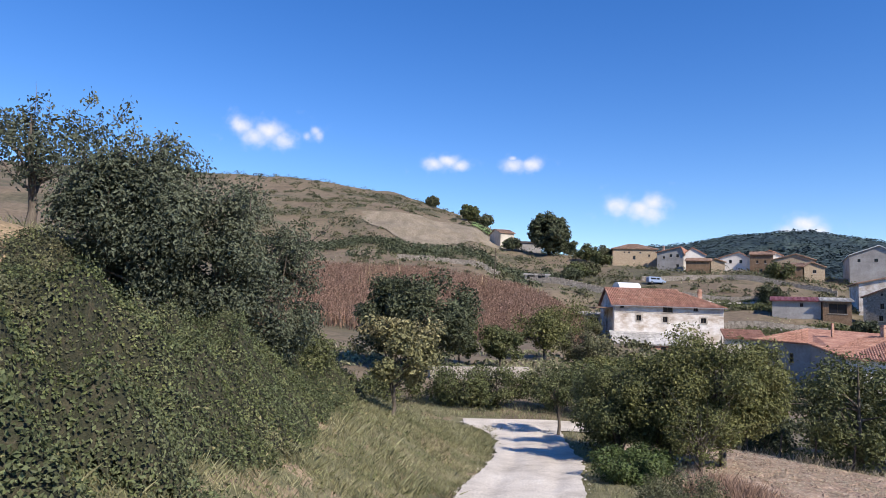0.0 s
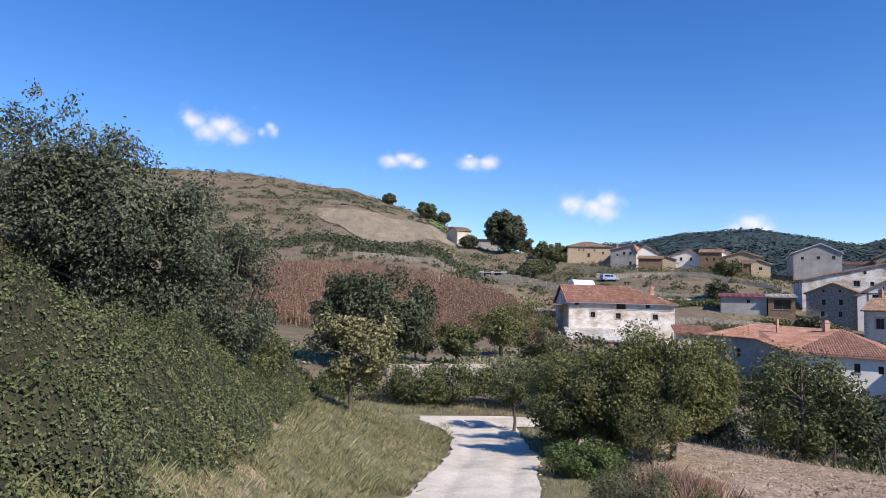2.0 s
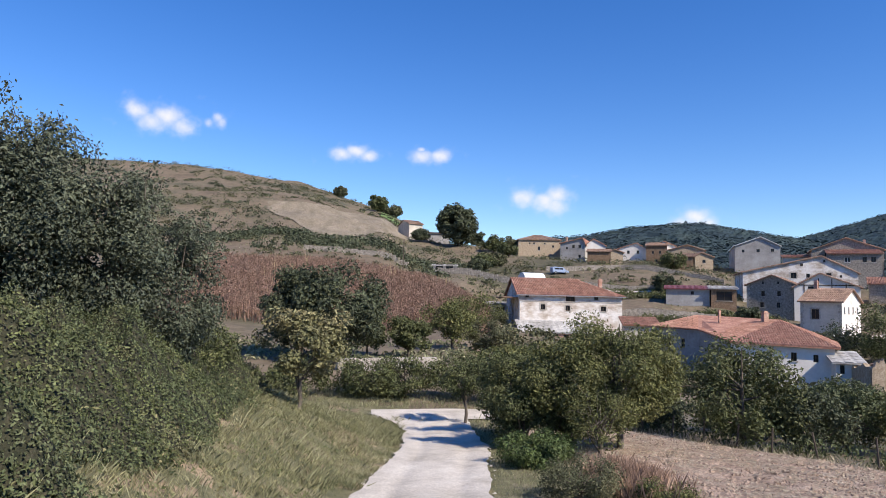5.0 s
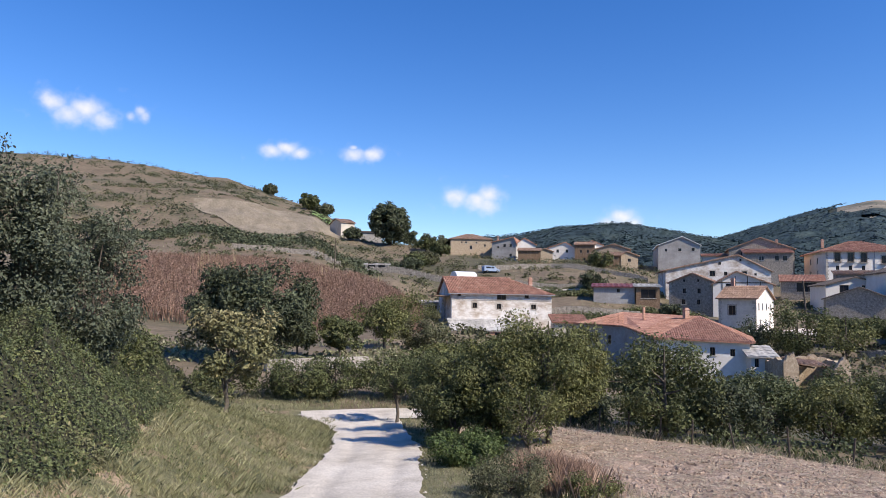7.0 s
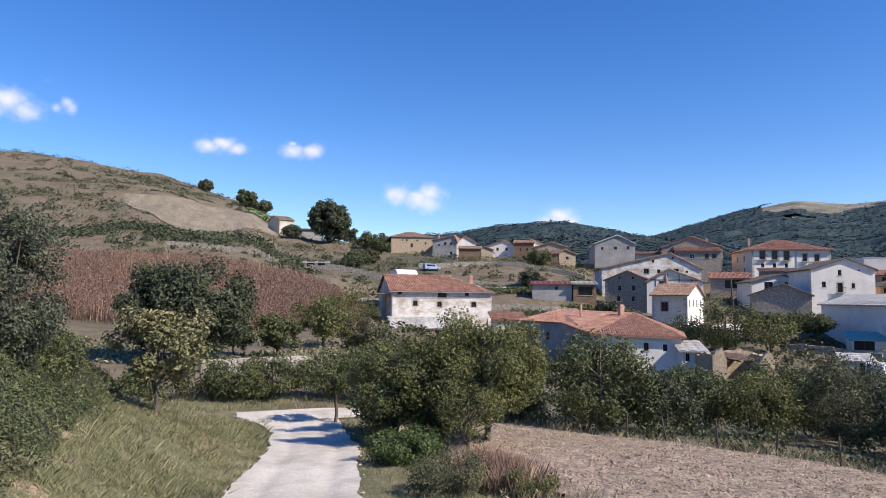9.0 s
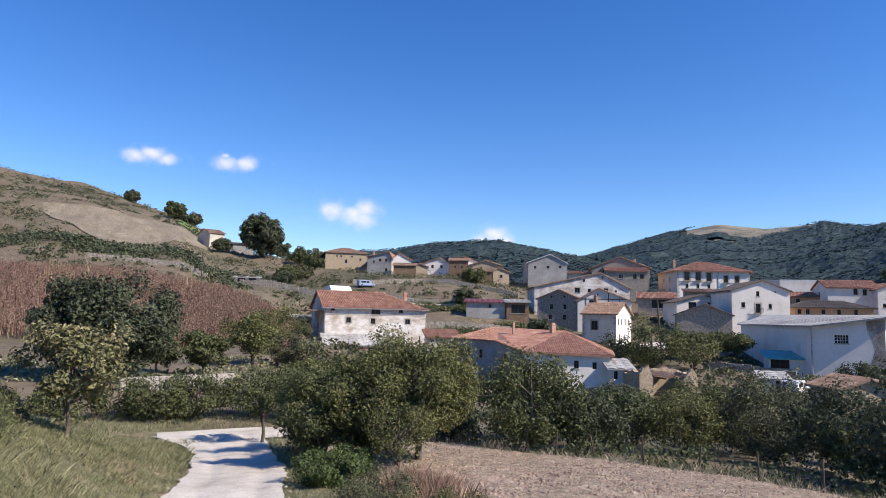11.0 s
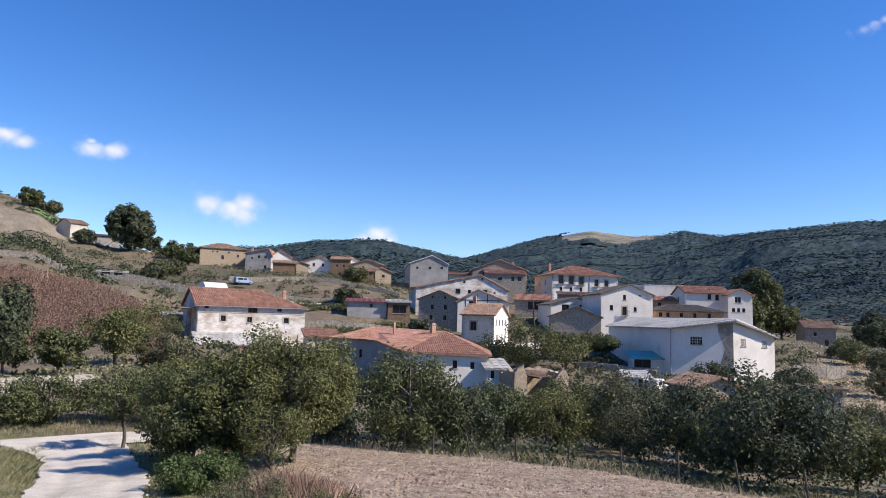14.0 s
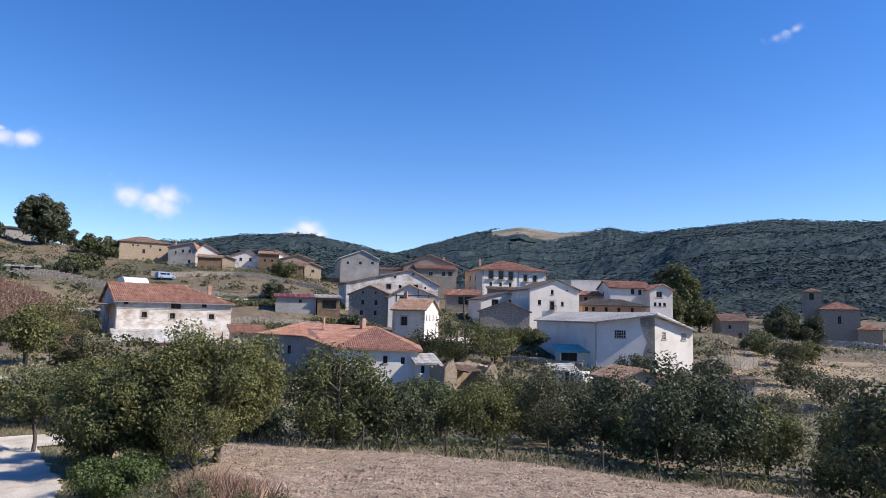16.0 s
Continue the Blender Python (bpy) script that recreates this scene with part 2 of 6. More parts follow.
def soup(name, verts, faces, material, parent=None, smooth=False):
    """A mesh from numpy arrays: verts (n, 3), faces (m, k)."""
    me = bpy.data.meshes.new(name)
    k = faces.shape[1]
    me.vertices.add(len(verts))
    me.vertices.foreach_set("co", np.asarray(verts, np.float32).ravel())
    me.loops.add(faces.size)
    me.loops.foreach_set("vertex_index", np.asarray(faces, np.int32).ravel())
    me.polygons.add(len(faces))
    me.polygons.foreach_set("loop_start", np.arange(0, faces.size, k, dtype=np.int32))
    me.polygons.foreach_set("use_smooth", np.full(len(faces), smooth))
    me.update(calc_edges=True)
    me.materials.append(material)
    ob = new(name, me)
    ob.parent = parent
    return ob


def thing(name, m, label, category, group=""):
    ob = new(name)
    ob.matrix_world = m
    return tagged(ob, label, category, group)


def box(bm, x0, y0, z0, x1, y1, z1):
    v = [bm.verts.new(c) for c in ((x0, y0, z0), (x1, y0, z0), (x1, y1, z0), (x0, y1, z0), (x0, y0, z1), (x1, y0, z1), (x1, y1, z1), (x0, y1, z1))]
    for f in ((3, 2, 1, 0), (4, 5, 6, 7), (0, 1, 5, 4), (1, 2, 6, 5), (2, 3, 7, 6), (3, 0, 4, 7)):
        bm.faces.new([v[i] for i in f])
    return v


def boxed(*c):
    bm = bmesh.new()
    box(bm, *c)
    return bm


def prism(bm, poly, down):
    """A slab: polygon of 3D points and its copy shifted by the vector down."""
    a = [bm.verts.new(p) for p in poly]
    b = [bm.verts.new(Vector(p) + Vector(down)) for p in poly]
    bm.faces.new(a)
    bm.faces.new(b[::-1])
    for i in range(len(a)):
        j = (i + 1) % len(a)
        bm.faces.new((a[j], a[i], b[i], b[j]))


def hash2(i, j, s):
    h = np.sin(i * 127.1 + j * 311.7 + s * 74.7) * 43758.5453
    return h - np.floor(h)


def vnoise(x, y, s=0):
    """Smooth value noise, 0 to 1."""
    i, j = np.floor(x), np.floor(y)
    u, v = x - i, y - j
    u, v = u * u * (3 - 2 * u), v * v * (3 - 2 * v)
    return (hash2(i, j, s) * (1 - u) + hash2(i + 1, j, s) * u) * (1 - v) + (hash2(i, j + 1, s) * (1 - u) + hash2(i + 1, j + 1, s) * u) * v


def fnoise(x, y, s=0):
    return (vnoise(x, y, s) + 0.5 * vnoise(2 * x, 2 * y, s + 1) + 0.25 * vnoise(4 * x, 4 * y, s + 2)) / 1.75


def sstep(a, b, v):
    u = np.clip((v - a) / (b - a), 0, 1)
    return u * u * (3 - 2 * u)


# ---- the lie of the land ----
# heights along lines that run out from the viewpoint, at these distances
STATIONS = [0, 13, 26, 45, 75, 125, 180, 230, 350, 600]
HILLSIDE = {
    -60: (0, -1.8, -2, -0.5, 1.5, 8.5, 18, 28, 48, 45),
    -13: (0, -1.8, -3, -2.3, 0.3, 7.8, 18, 32, 64.3, 50),
    -5: (0, -1.8, -3, -2.2, -0.5, 8, 19, 33, 60.5, 50),
    2: (0, -1.8, -3, -2.4, -1.5, 7.7, 17, 27, 50.5, 40),
    5: (0, -1.8, -3, -2.4, -1.4, 6.6, 11.8, 22.4, 41, 28),
    8: (0, -1.8, -3, -2.4, -1.0, 5.4, 11.0, 21.2, 27, 25),
}
VALLEY = {
    14: (0, -1.8, -3, -3.3, -4.6, 1.5, 10.8, 20.3, 22, 20),
    22: (0, -1.8, -2.8, -4.5, -6, 1.2, 10.5, 17, 18, 18),
    32: (0, -1.8, -3, -5.0, -6.3, 0, 8, 14, 15, 15),
    45: (0, -1.9, -3.0, -5.2, -6.3, -1, 6, 9, 10, 10),
    58: (0, -2, -3.2, -5.4, -6.3, -3.5, 0, 2, 5, 15),
    70: (0, -2, -3.2, -5.6, -6.6, -5.0, -4.2, -4, 2, 18),
    110: (0, -2, -3, -5, -6, -5, -4, -3, 2, 20),
    180: (0, 0.8, 1.6, 2.5, 4, 6, 9, 12, 20, 35),
    240: (0, 0.8, 1.6, 2.5, 4, 6, 9, 12, 20, 35),
}
LINES = {**HILLSIDE, **VALLEY, 300: HILLSIDE[-60]}
LINE_AZ = np.array(sorted(LINES), float)
LINE_Z = np.array([LINES[int(a)] for a in LINE_AZ], float)
# far ridges: bearing and height of the crest in degrees
NEAR_RIDGE = [(10, 3.8), (18, 4.8), (23, 5.65), (28, 6.0), (32.4, 5.5), (35.2, 4.95), (40, 4.0), (50, 2)]
FAR_RIDGE = [(-60, 6), (-33, 7.2), (-26, 5.5), (0, 3), (30, 3.5), (35.4, 5.45), (40, 6.8), (43, 7.5), (45.3, 7.9), (48.7, 7.4), (52.4, 7.65), (55, 7.2), (61, 7.7), (65, 7.9), (72, 7.45), (100, 6.5), (180, 5), (300, 6)]
SPOTS = []  # levelled places: x, y, height, reach


def road_mid(y):
    """The lane's middle: x for each y ahead."""
    return np.interp(y, [-30, 0, 12.5, 19, 24, 40], [-1.2, 0.1, 1.42, 2.7, 3.2, 4.5])


def lane_z(y):
    return np.interp(y, [-40, 0, 6, 12.5, 25, 40], [2.5, 0, -1.0, -1.78, -2.95, -3.2])


def land(x, y):
    """Ground height at x, y (arrays)."""
    x, y = np.asarray(x, float), np.asarray(y, float)
    d = np.hypot(x, y)
    az = np.degrees(np.arctan2(x, y))
    az = np.where(az < -60, az + 360, az)
    k = np.clip(np.searchsorted(LINE_AZ, az, side="right") - 1, 0, len(LINE_AZ) - 2)
    w = (az - LINE_AZ[k]) / (LINE_AZ[k + 1] - LINE_AZ[k])
    w = w * w * (3 - 2 * w)
    s = np.clip(np.searchsorted(STATIONS, d, side="right") - 1, 0, len(STATIONS) - 2)
    st = np.array(STATIONS, float)
    v = np.clip((d - st[s]) / (st[s + 1] - st[s]), 0, 1)
    z = (LINE_Z[k, s] * (1 - v) + LINE_Z[k, s + 1] * v) * (1 - w) + (LINE_Z[k + 1, s] * (1 - v) + LINE_Z[k + 1, s + 1] * v) * w
    # unevenness that grows with distance
    z += (fnoise(x / 9, y / 9, 3) - 0.5) * 1.4 * sstep(32, 120, d) + (fnoise(x / 40, y / 40, 9) - 0.5) * 5 * sstep(110, 260, d)
    # levelled places round the buildings
    if SPOTS:
        ws = np.zeros_like(z)
        cs = np.zeros_like(z)
        for sx, sy, sz, sr, base in SPOTS:
            g = np.exp(-(((x - sx) ** 2 + (y - sy) ** 2) / sr ** 2))
            ws += g
            cs += g * (sz - base)
        z = z + cs / np.maximum(ws, 1)
    # the lane and the high bank on its left
    xl = road_mid(y) - 1.25 - x
    near = sstep(34, 24, d) * sstep(-30, -18, y)
    rise = np.interp(y, [-25, 4, 14, 19, 24, 29], [2.4, 2.9, 3.35, 2.8, 1.8, 0.2])
    bank = lane_z(y) + rise * sstep(0, 9.0, xl) ** 0.85 + 0.35 * sstep(0.2, 2, xl) * sstep(30, 22, y)
    bank = bank + 1.15 * sstep(5.2, 7.7, xl) * sstep(9.3, 11.8, y) * sstep(20, 15, y)
    lane = sstep(2.2, 0.2, np.abs(x - road_mid(y)) - 1.25)
    side = np.where(xl > 0, 1.0, lane)
    z = z * (1 - near * side) + (np.where(xl > 0, bank, lane_z(y))) * near * side
    # far ridges
    rn = 1000 * np.tan(np.radians(np.interp(az, *zip(*NEAR_RIDGE))))
    rf = np.interp(az, [-60, 30, 52, 58, 300], [1500, 1900, 1900, 1500, 1500])
    hf = rf * np.tan(np.radians(np.interp(az, *zip(*FAR_RIDGE))))
    zn = rn * (np.clip((d - 330) / 670, 0, 1) ** 0.9) * np.clip(1 - (d - 1000) / 900, 0, 1)
    zf = hf * np.clip((d - 300) / (rf - 300), 0, 1) ** np.interp(az, [20, 50, 60], [1.7, 1.7, 1.15]) * np.clip(1 - (d - rf) / 3500, 0.2, 1)
    rough = (fnoise(x / 130, y / 130, 21) - 0.5) * 36 * sstep(500, 900, d) * np.clip((rf - d) / 500, 0.08, 1)
    far = np.maximum(np.where((az > 10) & (az < 50), zn, 0), zf) + rough
    return np.where(d > 330, np.maximum(z * np.clip(1 - (d - 600) / 800, 0, 1), far), z)


def land1(x, y):
    return float(land(np.array([x]), np.array([y]))[0])


def level(x, y, z, reach):
    SPOTS.append((x, y, z, reach, land1_raw(x, y)))


def land1_raw(x, y):
    keep = SPOTS[:]
    SPOTS.clear()
    z = land1(x, y)
    SPOTS.extend(keep)
    return z


def sheet(name, material, us, vs, place, lift, label, relief=None):
    """A sheet that lies on the land: place(u, v) gives x, y."""
    U, V = np.meshgrid(us, vs)
    X, Y = place(U, V)
    Z = land(X, Y) + lift
    if relief:
        Z = Z + relief(X, Y)
    n, m = len(us), len(vs)
    idx = np.arange(n * m).reshape(m, n)
    faces = np.stack([idx[:-1, :-1], idx[:-1, 1:], idx[1:, 1:], idx[1:, :-1]], -1).reshape(-1, 4)
    ob = soup(name, np.stack([X, Y, Z], -1).reshape(-1, 3), faces, material, smooth=True)
    return tagged(ob, label, name.split("_")[-1], kind="structure")


def polar(az, d):
    a = np.radians(az)
    return d * np.sin(a), d * np.cos(a)

# ---- buildings ----
def wall_panel(bm, p, q, z0, z1, holes, deep=0.28):
    """A wall face from p to q (seen from outside, left to right) with openings cut through it; holes: (u, w, width, height), middle of each."""
    p, q = Vector((*p, 0)), Vector((*q, 0))
    length = (q - p).length
    along = (q - p) / length
    inward = Vector((-along.y, along.x, 0))
    hs = [(max(0.05, u - a / 2), min(length - 0.05, u + a / 2), max(z0 + 0.02, w - b / 2), min(z1 - 0.02, w + b / 2)) for u, w, a, b in holes]
    hs = [h for h in hs if h[1] > h[0] + 0.05 and h[3] > h[2] + 0.05]
    us = sorted({0.0, length, *[h[0] for h in hs], *[h[1] for h in hs]})
    zs = sorted({z0, z1, *[h[2] for h in hs], *[h[3] for h in hs]})
    at = lambda u, z, i=0.0: p + along * u + inward * i + Vector((0, 0, z))
    for a, b in zip(us, us[1:]):
        for c, d in zip(zs, zs[1:]):
            mu, mz = (a + b) / 2, (c + d) / 2
            if any(h[0] < mu < h[1] and h[2] < mz < h[3] for h in hs):
                continue
            bm.faces.new([bm.verts.new(at(*k)) for k in ((a, c), (b, c), (b, d), (a, d))])
    for a, b, c, d in hs:
        for k in (((a, c), (a, d)), ((a, d), (b, d)), ((b, d), (b, c)), ((b, c), (a, c))):
            (u1, z1_), (u2, z2_) = k
            bm.faces.new([bm.verts.new(v) for v in (at(u1, z1_), at(u2, z2_), at(u2, z2_, deep), at(u1, z1_, deep))])
    return [(p, along, inward, h) for h in hs]


def window(parent, p, along, inward, h, style=""):
    """A window in its opening: frame, panes, sill, and what else its style names."""
    a, b, c, d = h
    at = lambda u, z, i: p + along * u + inward * i + Vector((0, 0, z))
    bm = bmesh.new()

    def bar(u0, u1, z0, z1, i0, i1):
        v = [bm.verts.new(at(*k)) for k in ((u0, z0, i0), (u1, z0, i0), (u1, z0, i1), (u0, z0, i1), (u0, z1, i0), (u1, z1, i0), (u1, z1, i1), (u0, z1, i1))]
        for f in ((3, 2, 1, 0), (4, 5, 6, 7), (0, 1, 5, 4), (1, 2, 6, 5), (2, 3, 7, 6), (3, 0, 4, 7)):
            bm.faces.new([v[k] for k in f])
    if style == "door" or style == "gate":
        bar(a, b, c, d, 0.14, 0.2)
        for k in range(1, 4):
            u = a + (b - a) * k / 4
            bar(u - 0.012, u + 0.012, c, d, 0.125, 0.14)
        return part("door", bm, M_greendoor if style == "door" else M_wood, parent)
    e = min(0.07, (b - a) * 0.12)
    bar(a, a + e, c, d, 0.16, 0.22), bar(b - e, b, c, d, 0.16, 0.22)
    bar(a + e, b - e, c, c + e, 0.16, 0.22), bar(a + e, b - e, d - e, d, 0.16, 0.22)
    mid = (a + b) / 2
    bar(mid - e / 2, mid + e / 2, c + e, d - e, 0.165, 0.215)
    win = part("window", bm, M_white if style == "light" else M_wood, parent)
    for u0, u1 in ((a + e, mid - e / 2), (mid + e / 2, b - e)):
        bm = bmesh.new()
        bar(u0, u1, c + e, d - e, 0.19, 0.2)
        part("pane", bm, M_glass, win)
    if b - a > 0.5:
        bm = bmesh.new()
        bar(a - 0.12, b + 0.12, c - 0.12, c, -0.07, 0.16)
        part("sill", bm, M_quoin, win)
    if style in ("stone", "balcony"):
        bm = bmesh.new()
        bar(a - 0.22, a, c, d, -0.03, 0.1), bar(b, b + 0.22, c, d, -0.03, 0.1), bar(a - 0.22, b + 0.22, d, d + 0.25, -0.03, 0.1)
        part("surround", bm, M_quoin, win)
    if style == "bars":
        bm = bmesh.new()
        for k in range(1, 5):
            u = a + (b - a) * k / 5
            bar(u - 0.02, u + 0.02, c, d, 0.04, 0.08)
        for k in range(1, 3):
            z = c + (d - c) * k / 3
            bar(a, b, z - 0.02, z + 0.02, 0.035, 0.04)
        part("grille", bm, M_white, win)
    if style == "balcony":
        bm = bmesh.new()
        bar(a - 0.3, b + 0.3, c - 0.1, c, -0.55, -0.001)
        part("balcony_slab", bm, M_quoin, win)
        bm = bmesh.new()
        n = 9
        for k in range(n + 1):
            u = a - 0.28 + (b - a + 0.56) * k / n
            bar(u - 0.015, u + 0.015, c, c + 0.9, -0.53, -0.5)
        bar(a - 0.3, b + 0.3, c + 0.9, c + 0.95, -0.54, -0.49)
        bar(a - 0.3, a - 0.26, c + 0.86, c + 0.9, -0.49, 0), bar(b + 0.26, b + 0.3, c + 0.86, c + 0.9, -0.49, 0)
        part("railing", bm, M_iron, win)
    return win


def tile_rows(parent, poly, material, pitch=0.26, name="roof_tiles", proud=0.07):
    """Rounded tile columns up one roof face; poly starts with its eave edge, left to right seen from outside."""
    p = [Vector(v) for v in poly]
    along = (p[1] - p[0]).normalized()
    nrm = (p[1] - p[0]).cross(p[2] - p[0]).normalized()
    up = nrm.cross(along)
    flat = [((v - p[0]).dot(along), (v - p[0]).dot(up)) for v in p]
    lo, hi = min(f[0] for f in flat), max(f[0] for f in flat)
    n = max(2, int((hi - lo) / pitch))
    verts, faces = [], []
    rnd = random.Random(int(abs(p[0].x * 31 + p[0].y * 17 + hi * 7) * 10))
    for k in range(n):
        u = lo + (hi - lo) * (k + 0.5) / n
        cut = []
        for (a, b), (c, d) in zip(flat, flat[1:] + flat[:1]):
            if (a - u) * (c - u) < 0:
                cut.append(b + (d - b) * (u - a) / (c - a))
        if len(cut) < 2:
            continue
        v0, v1 = min(cut), max(cut)
        steps = max(1, int((v1 - v0) / 0.85))
        for s in range(steps):
            a, b = v0 + (v1 - v0) * s / steps, v0 + (v1 - v0) * (s + 1) / steps
            w = (hi - lo) / n * 0.36
            j = rnd.uniform(-0.012, 0.012)
            base = len(verts)
            for v, lift in ((a - 0.02, 0.035), (b, 0.0)):
                for du, dn in ((-w, 0.0), (-w * 0.55, proud * 0.85), (w * 0.55, proud * 0.85), (w, 0.0)):
                    verts.append(p[0] + along * (u + du + j) + up * v + nrm * (dn + lift + 0.004))
            for i in range(3):
                faces.append((base + i, base + i + 1, base + 5 + i, base + 4 + i))
            faces.append((base + 3, base + 2, base + 1, base))
    if faces:
        ob = soup(name, np.array([tuple(v) for v in verts]), np.array(faces), material, parent)
        ob["kind"] = "stuff"


def sheet_ribs(parent, poly, material):
    tile_rows(parent, poly, material, pitch=0.95, name="sheet_ribs", proud=0.035)


def chimney(parent, x, y, z, h=1.1, w=0.55, material=None):
    bm = boxed(x - w / 2, y - w / 2, z - 0.8, x + w / 2, y + w / 2, z + h)
    box(bm, x - w / 2 - 0.07, y - w / 2 - 0.07, z + h, x + w / 2 + 0.07, y + w / 2 + 0.07, z + h + 0.1)
    box(bm, x - w / 2 + 0.05, y - w / 2 + 0.05, z + h + 0.1, x + w / 2 - 0.05, y + w / 2 - 0.05, z + h + 0.3)
    part("chimney", bm, material or M_brick, parent)


def house(name, label, x, y, z, fa, L, D, H, roof="gx", rise=1.6, ap=0.5, wall=None, cover=None, wins=(), right=(), left=(), over=0.4, chim=(), quoins=False, spread=None, category="house", side_wall=None, sheet_roof=False, group="village houses"):
    """A house: front wall from its left corner x, y along bearing fa for L metres, D deep, walls H high.
    roof: gx (ridge along the front), gy (gable to the front, peak at fraction ap), hip, hipr (hip at the right end), shed."""
    wall, cover = wall or M_white, cover or M_tile
    ob = thing(name, pose(x, y, z, 0, 0, 90 - fa), label, category, group)
    foot = -2.0
    corners = [(0, 0), (L, 0), (L, D), (0, D)]
    o = over
    if roof == "gx":
        k = rise / (D / 2)
        e = H - o * k
        r0, r1 = (-o, D / 2, H + rise), (L + o, D / 2, H + rise)
        faces = [[(-o, -o, e), (L + o, -o, e), r1, r0], [(L + o, D + o, e), (-o, D + o, e), r0, r1]]
        gables = {1: [(L, 0, H), (L, D, H), (L, D / 2, H + rise)], 3: [(0, D, H), (0, 0, H), (0, D / 2, H + rise)]}
    elif roof == "gy":
        xa = L * ap
        kl, kr = rise / xa, rise / (L - xa)
        r0, r1 = (xa, -o, H + rise), (xa, D + o, H + rise)
        faces = [[(-o, D + o, H - o * kl), (-o, -o, H - o * kl), r0, r1], [(L + o, -o, H - o * kr), (L + o, D + o, H - o * kr), r1, r0]]
        gables = {0: [(0, 0, H), (L, 0, H), (xa, 0, H + rise)], 2: [(L, D, H), (0, D, H), (xa, D, H + rise)]}
    elif roof in ("hip", "hipr"):
        i = min(L, D) / 2
        k = rise / (D / 2)
        e = H - o * k
        if L >= D:
            r0, r1 = ((i if roof == "hip" else -o), D / 2, H + rise), (L - i, D / 2, H + rise)
        else:
            r0 = r1 = (L / 2, D / 2, H + rise)
        a, b, c, d = (-o, -o, e), (L + o, -o, e), (L + o, D + o, e), (-o, D + o, e)
        faces = [[a, b, r1, r0], [b, c, r1], [c, d, r0, r1]] if r0 != r1 else [[a, b, r0], [b, c, r0], [c, d, r0], [d, a, r0]]
        gables = {}
        if roof == "hip" and r0 != r1:
            faces.append([d, a, r0])
        elif roof == "hipr":
            gables = {3: [(0, D, H), (0, 0, H), (0, D / 2, H + rise)]}
    else:  # shed: low at the front, high at the back
        k = rise / D
        faces = [[(-o, -o, H - o * k), (L + o, -o, H - o * k), (L + o, D + o, H + rise + o * k), (-o, D + o, H + rise + o * k)]]
        gables = {1: [(L, 0, H), (L, D, H), (L, D, H + rise)], 3: [(0, D, H), (0, 0, H), (0, D, H + rise)], 2: [(L, D, H), (0, D, H), (0, D, H + rise), (L, D, H + rise)]}
    for n, holes in ((0, wins), (1, right), (2, ()), (3, left)):
        bm = bmesh.new()
        high = [w for w in holes if w[1] + w[3] / 2 > H - 0.02]
        got = wall_panel(bm, corners[n], corners[(n + 1) % 4], foot, H, [w[:4] for w in holes if w not in high])
        if n in gables:
            bm.faces.new([bm.verts.new(v) for v in gables[n]])
        w_ob = part("wall", bm, (side_wall if n in (1, 3) and side_wall else wall), ob)
        styles = [w[4] if len(w) > 4 else "" for w in holes if w not in high]
        for g, s in zip(got, styles):
            window(ob, *g, s)
        for w in high:  # openings in the gable: a framed leaf set on the wall
            P, Q = Vector((*corners[n], 0)), Vector((*corners[(n + 1) % 4], 0))
            al = (Q - P).normalized()
            window(ob, P + Vector((al.y, -al.x, 0)) * 0.2, al, Vector((-al.y, al.x, 0)), (w[0] - w[2] / 2, w[0] + w[2] / 2, w[1] - w[3] / 2, w[1] + w[3] / 2), "")
    bm = bmesh.new()
    for f in faces:
        prism(bm, f, (0, 0, -0.16))
    part("roof", bm, cover, ob)
    for f in faces:
        (sheet_ribs if sheet_roof else tile_rows)(ob, f, cover)
    for cx, cy, cz in chim:
        chimney(ob, cx, cy, cz)
    if quoins:
        for cx, sx in ((0, 1), (L, -1)):
            for k in range(int(H / 0.45)):
                w = 0.55 if k % 2 else 0.35
                bm = boxed(min(cx - 0.03 * sx, cx + w * sx), -0.03, k * 0.45 + 0.01, max(cx - 0.03 * sx, cx + w * sx), 0.12, k * 0.45 + 0.43)
                part("quoin", bm, M_quoin, ob)
    ca, sa = math.cos(radians(90 - fa)), math.sin(radians(90 - fa))
    level(x + ca * L / 2 - sa * D / 2, y + sa * L / 2 + ca * D / 2, z, spread or max(L, D) * 0.75)
    return ob


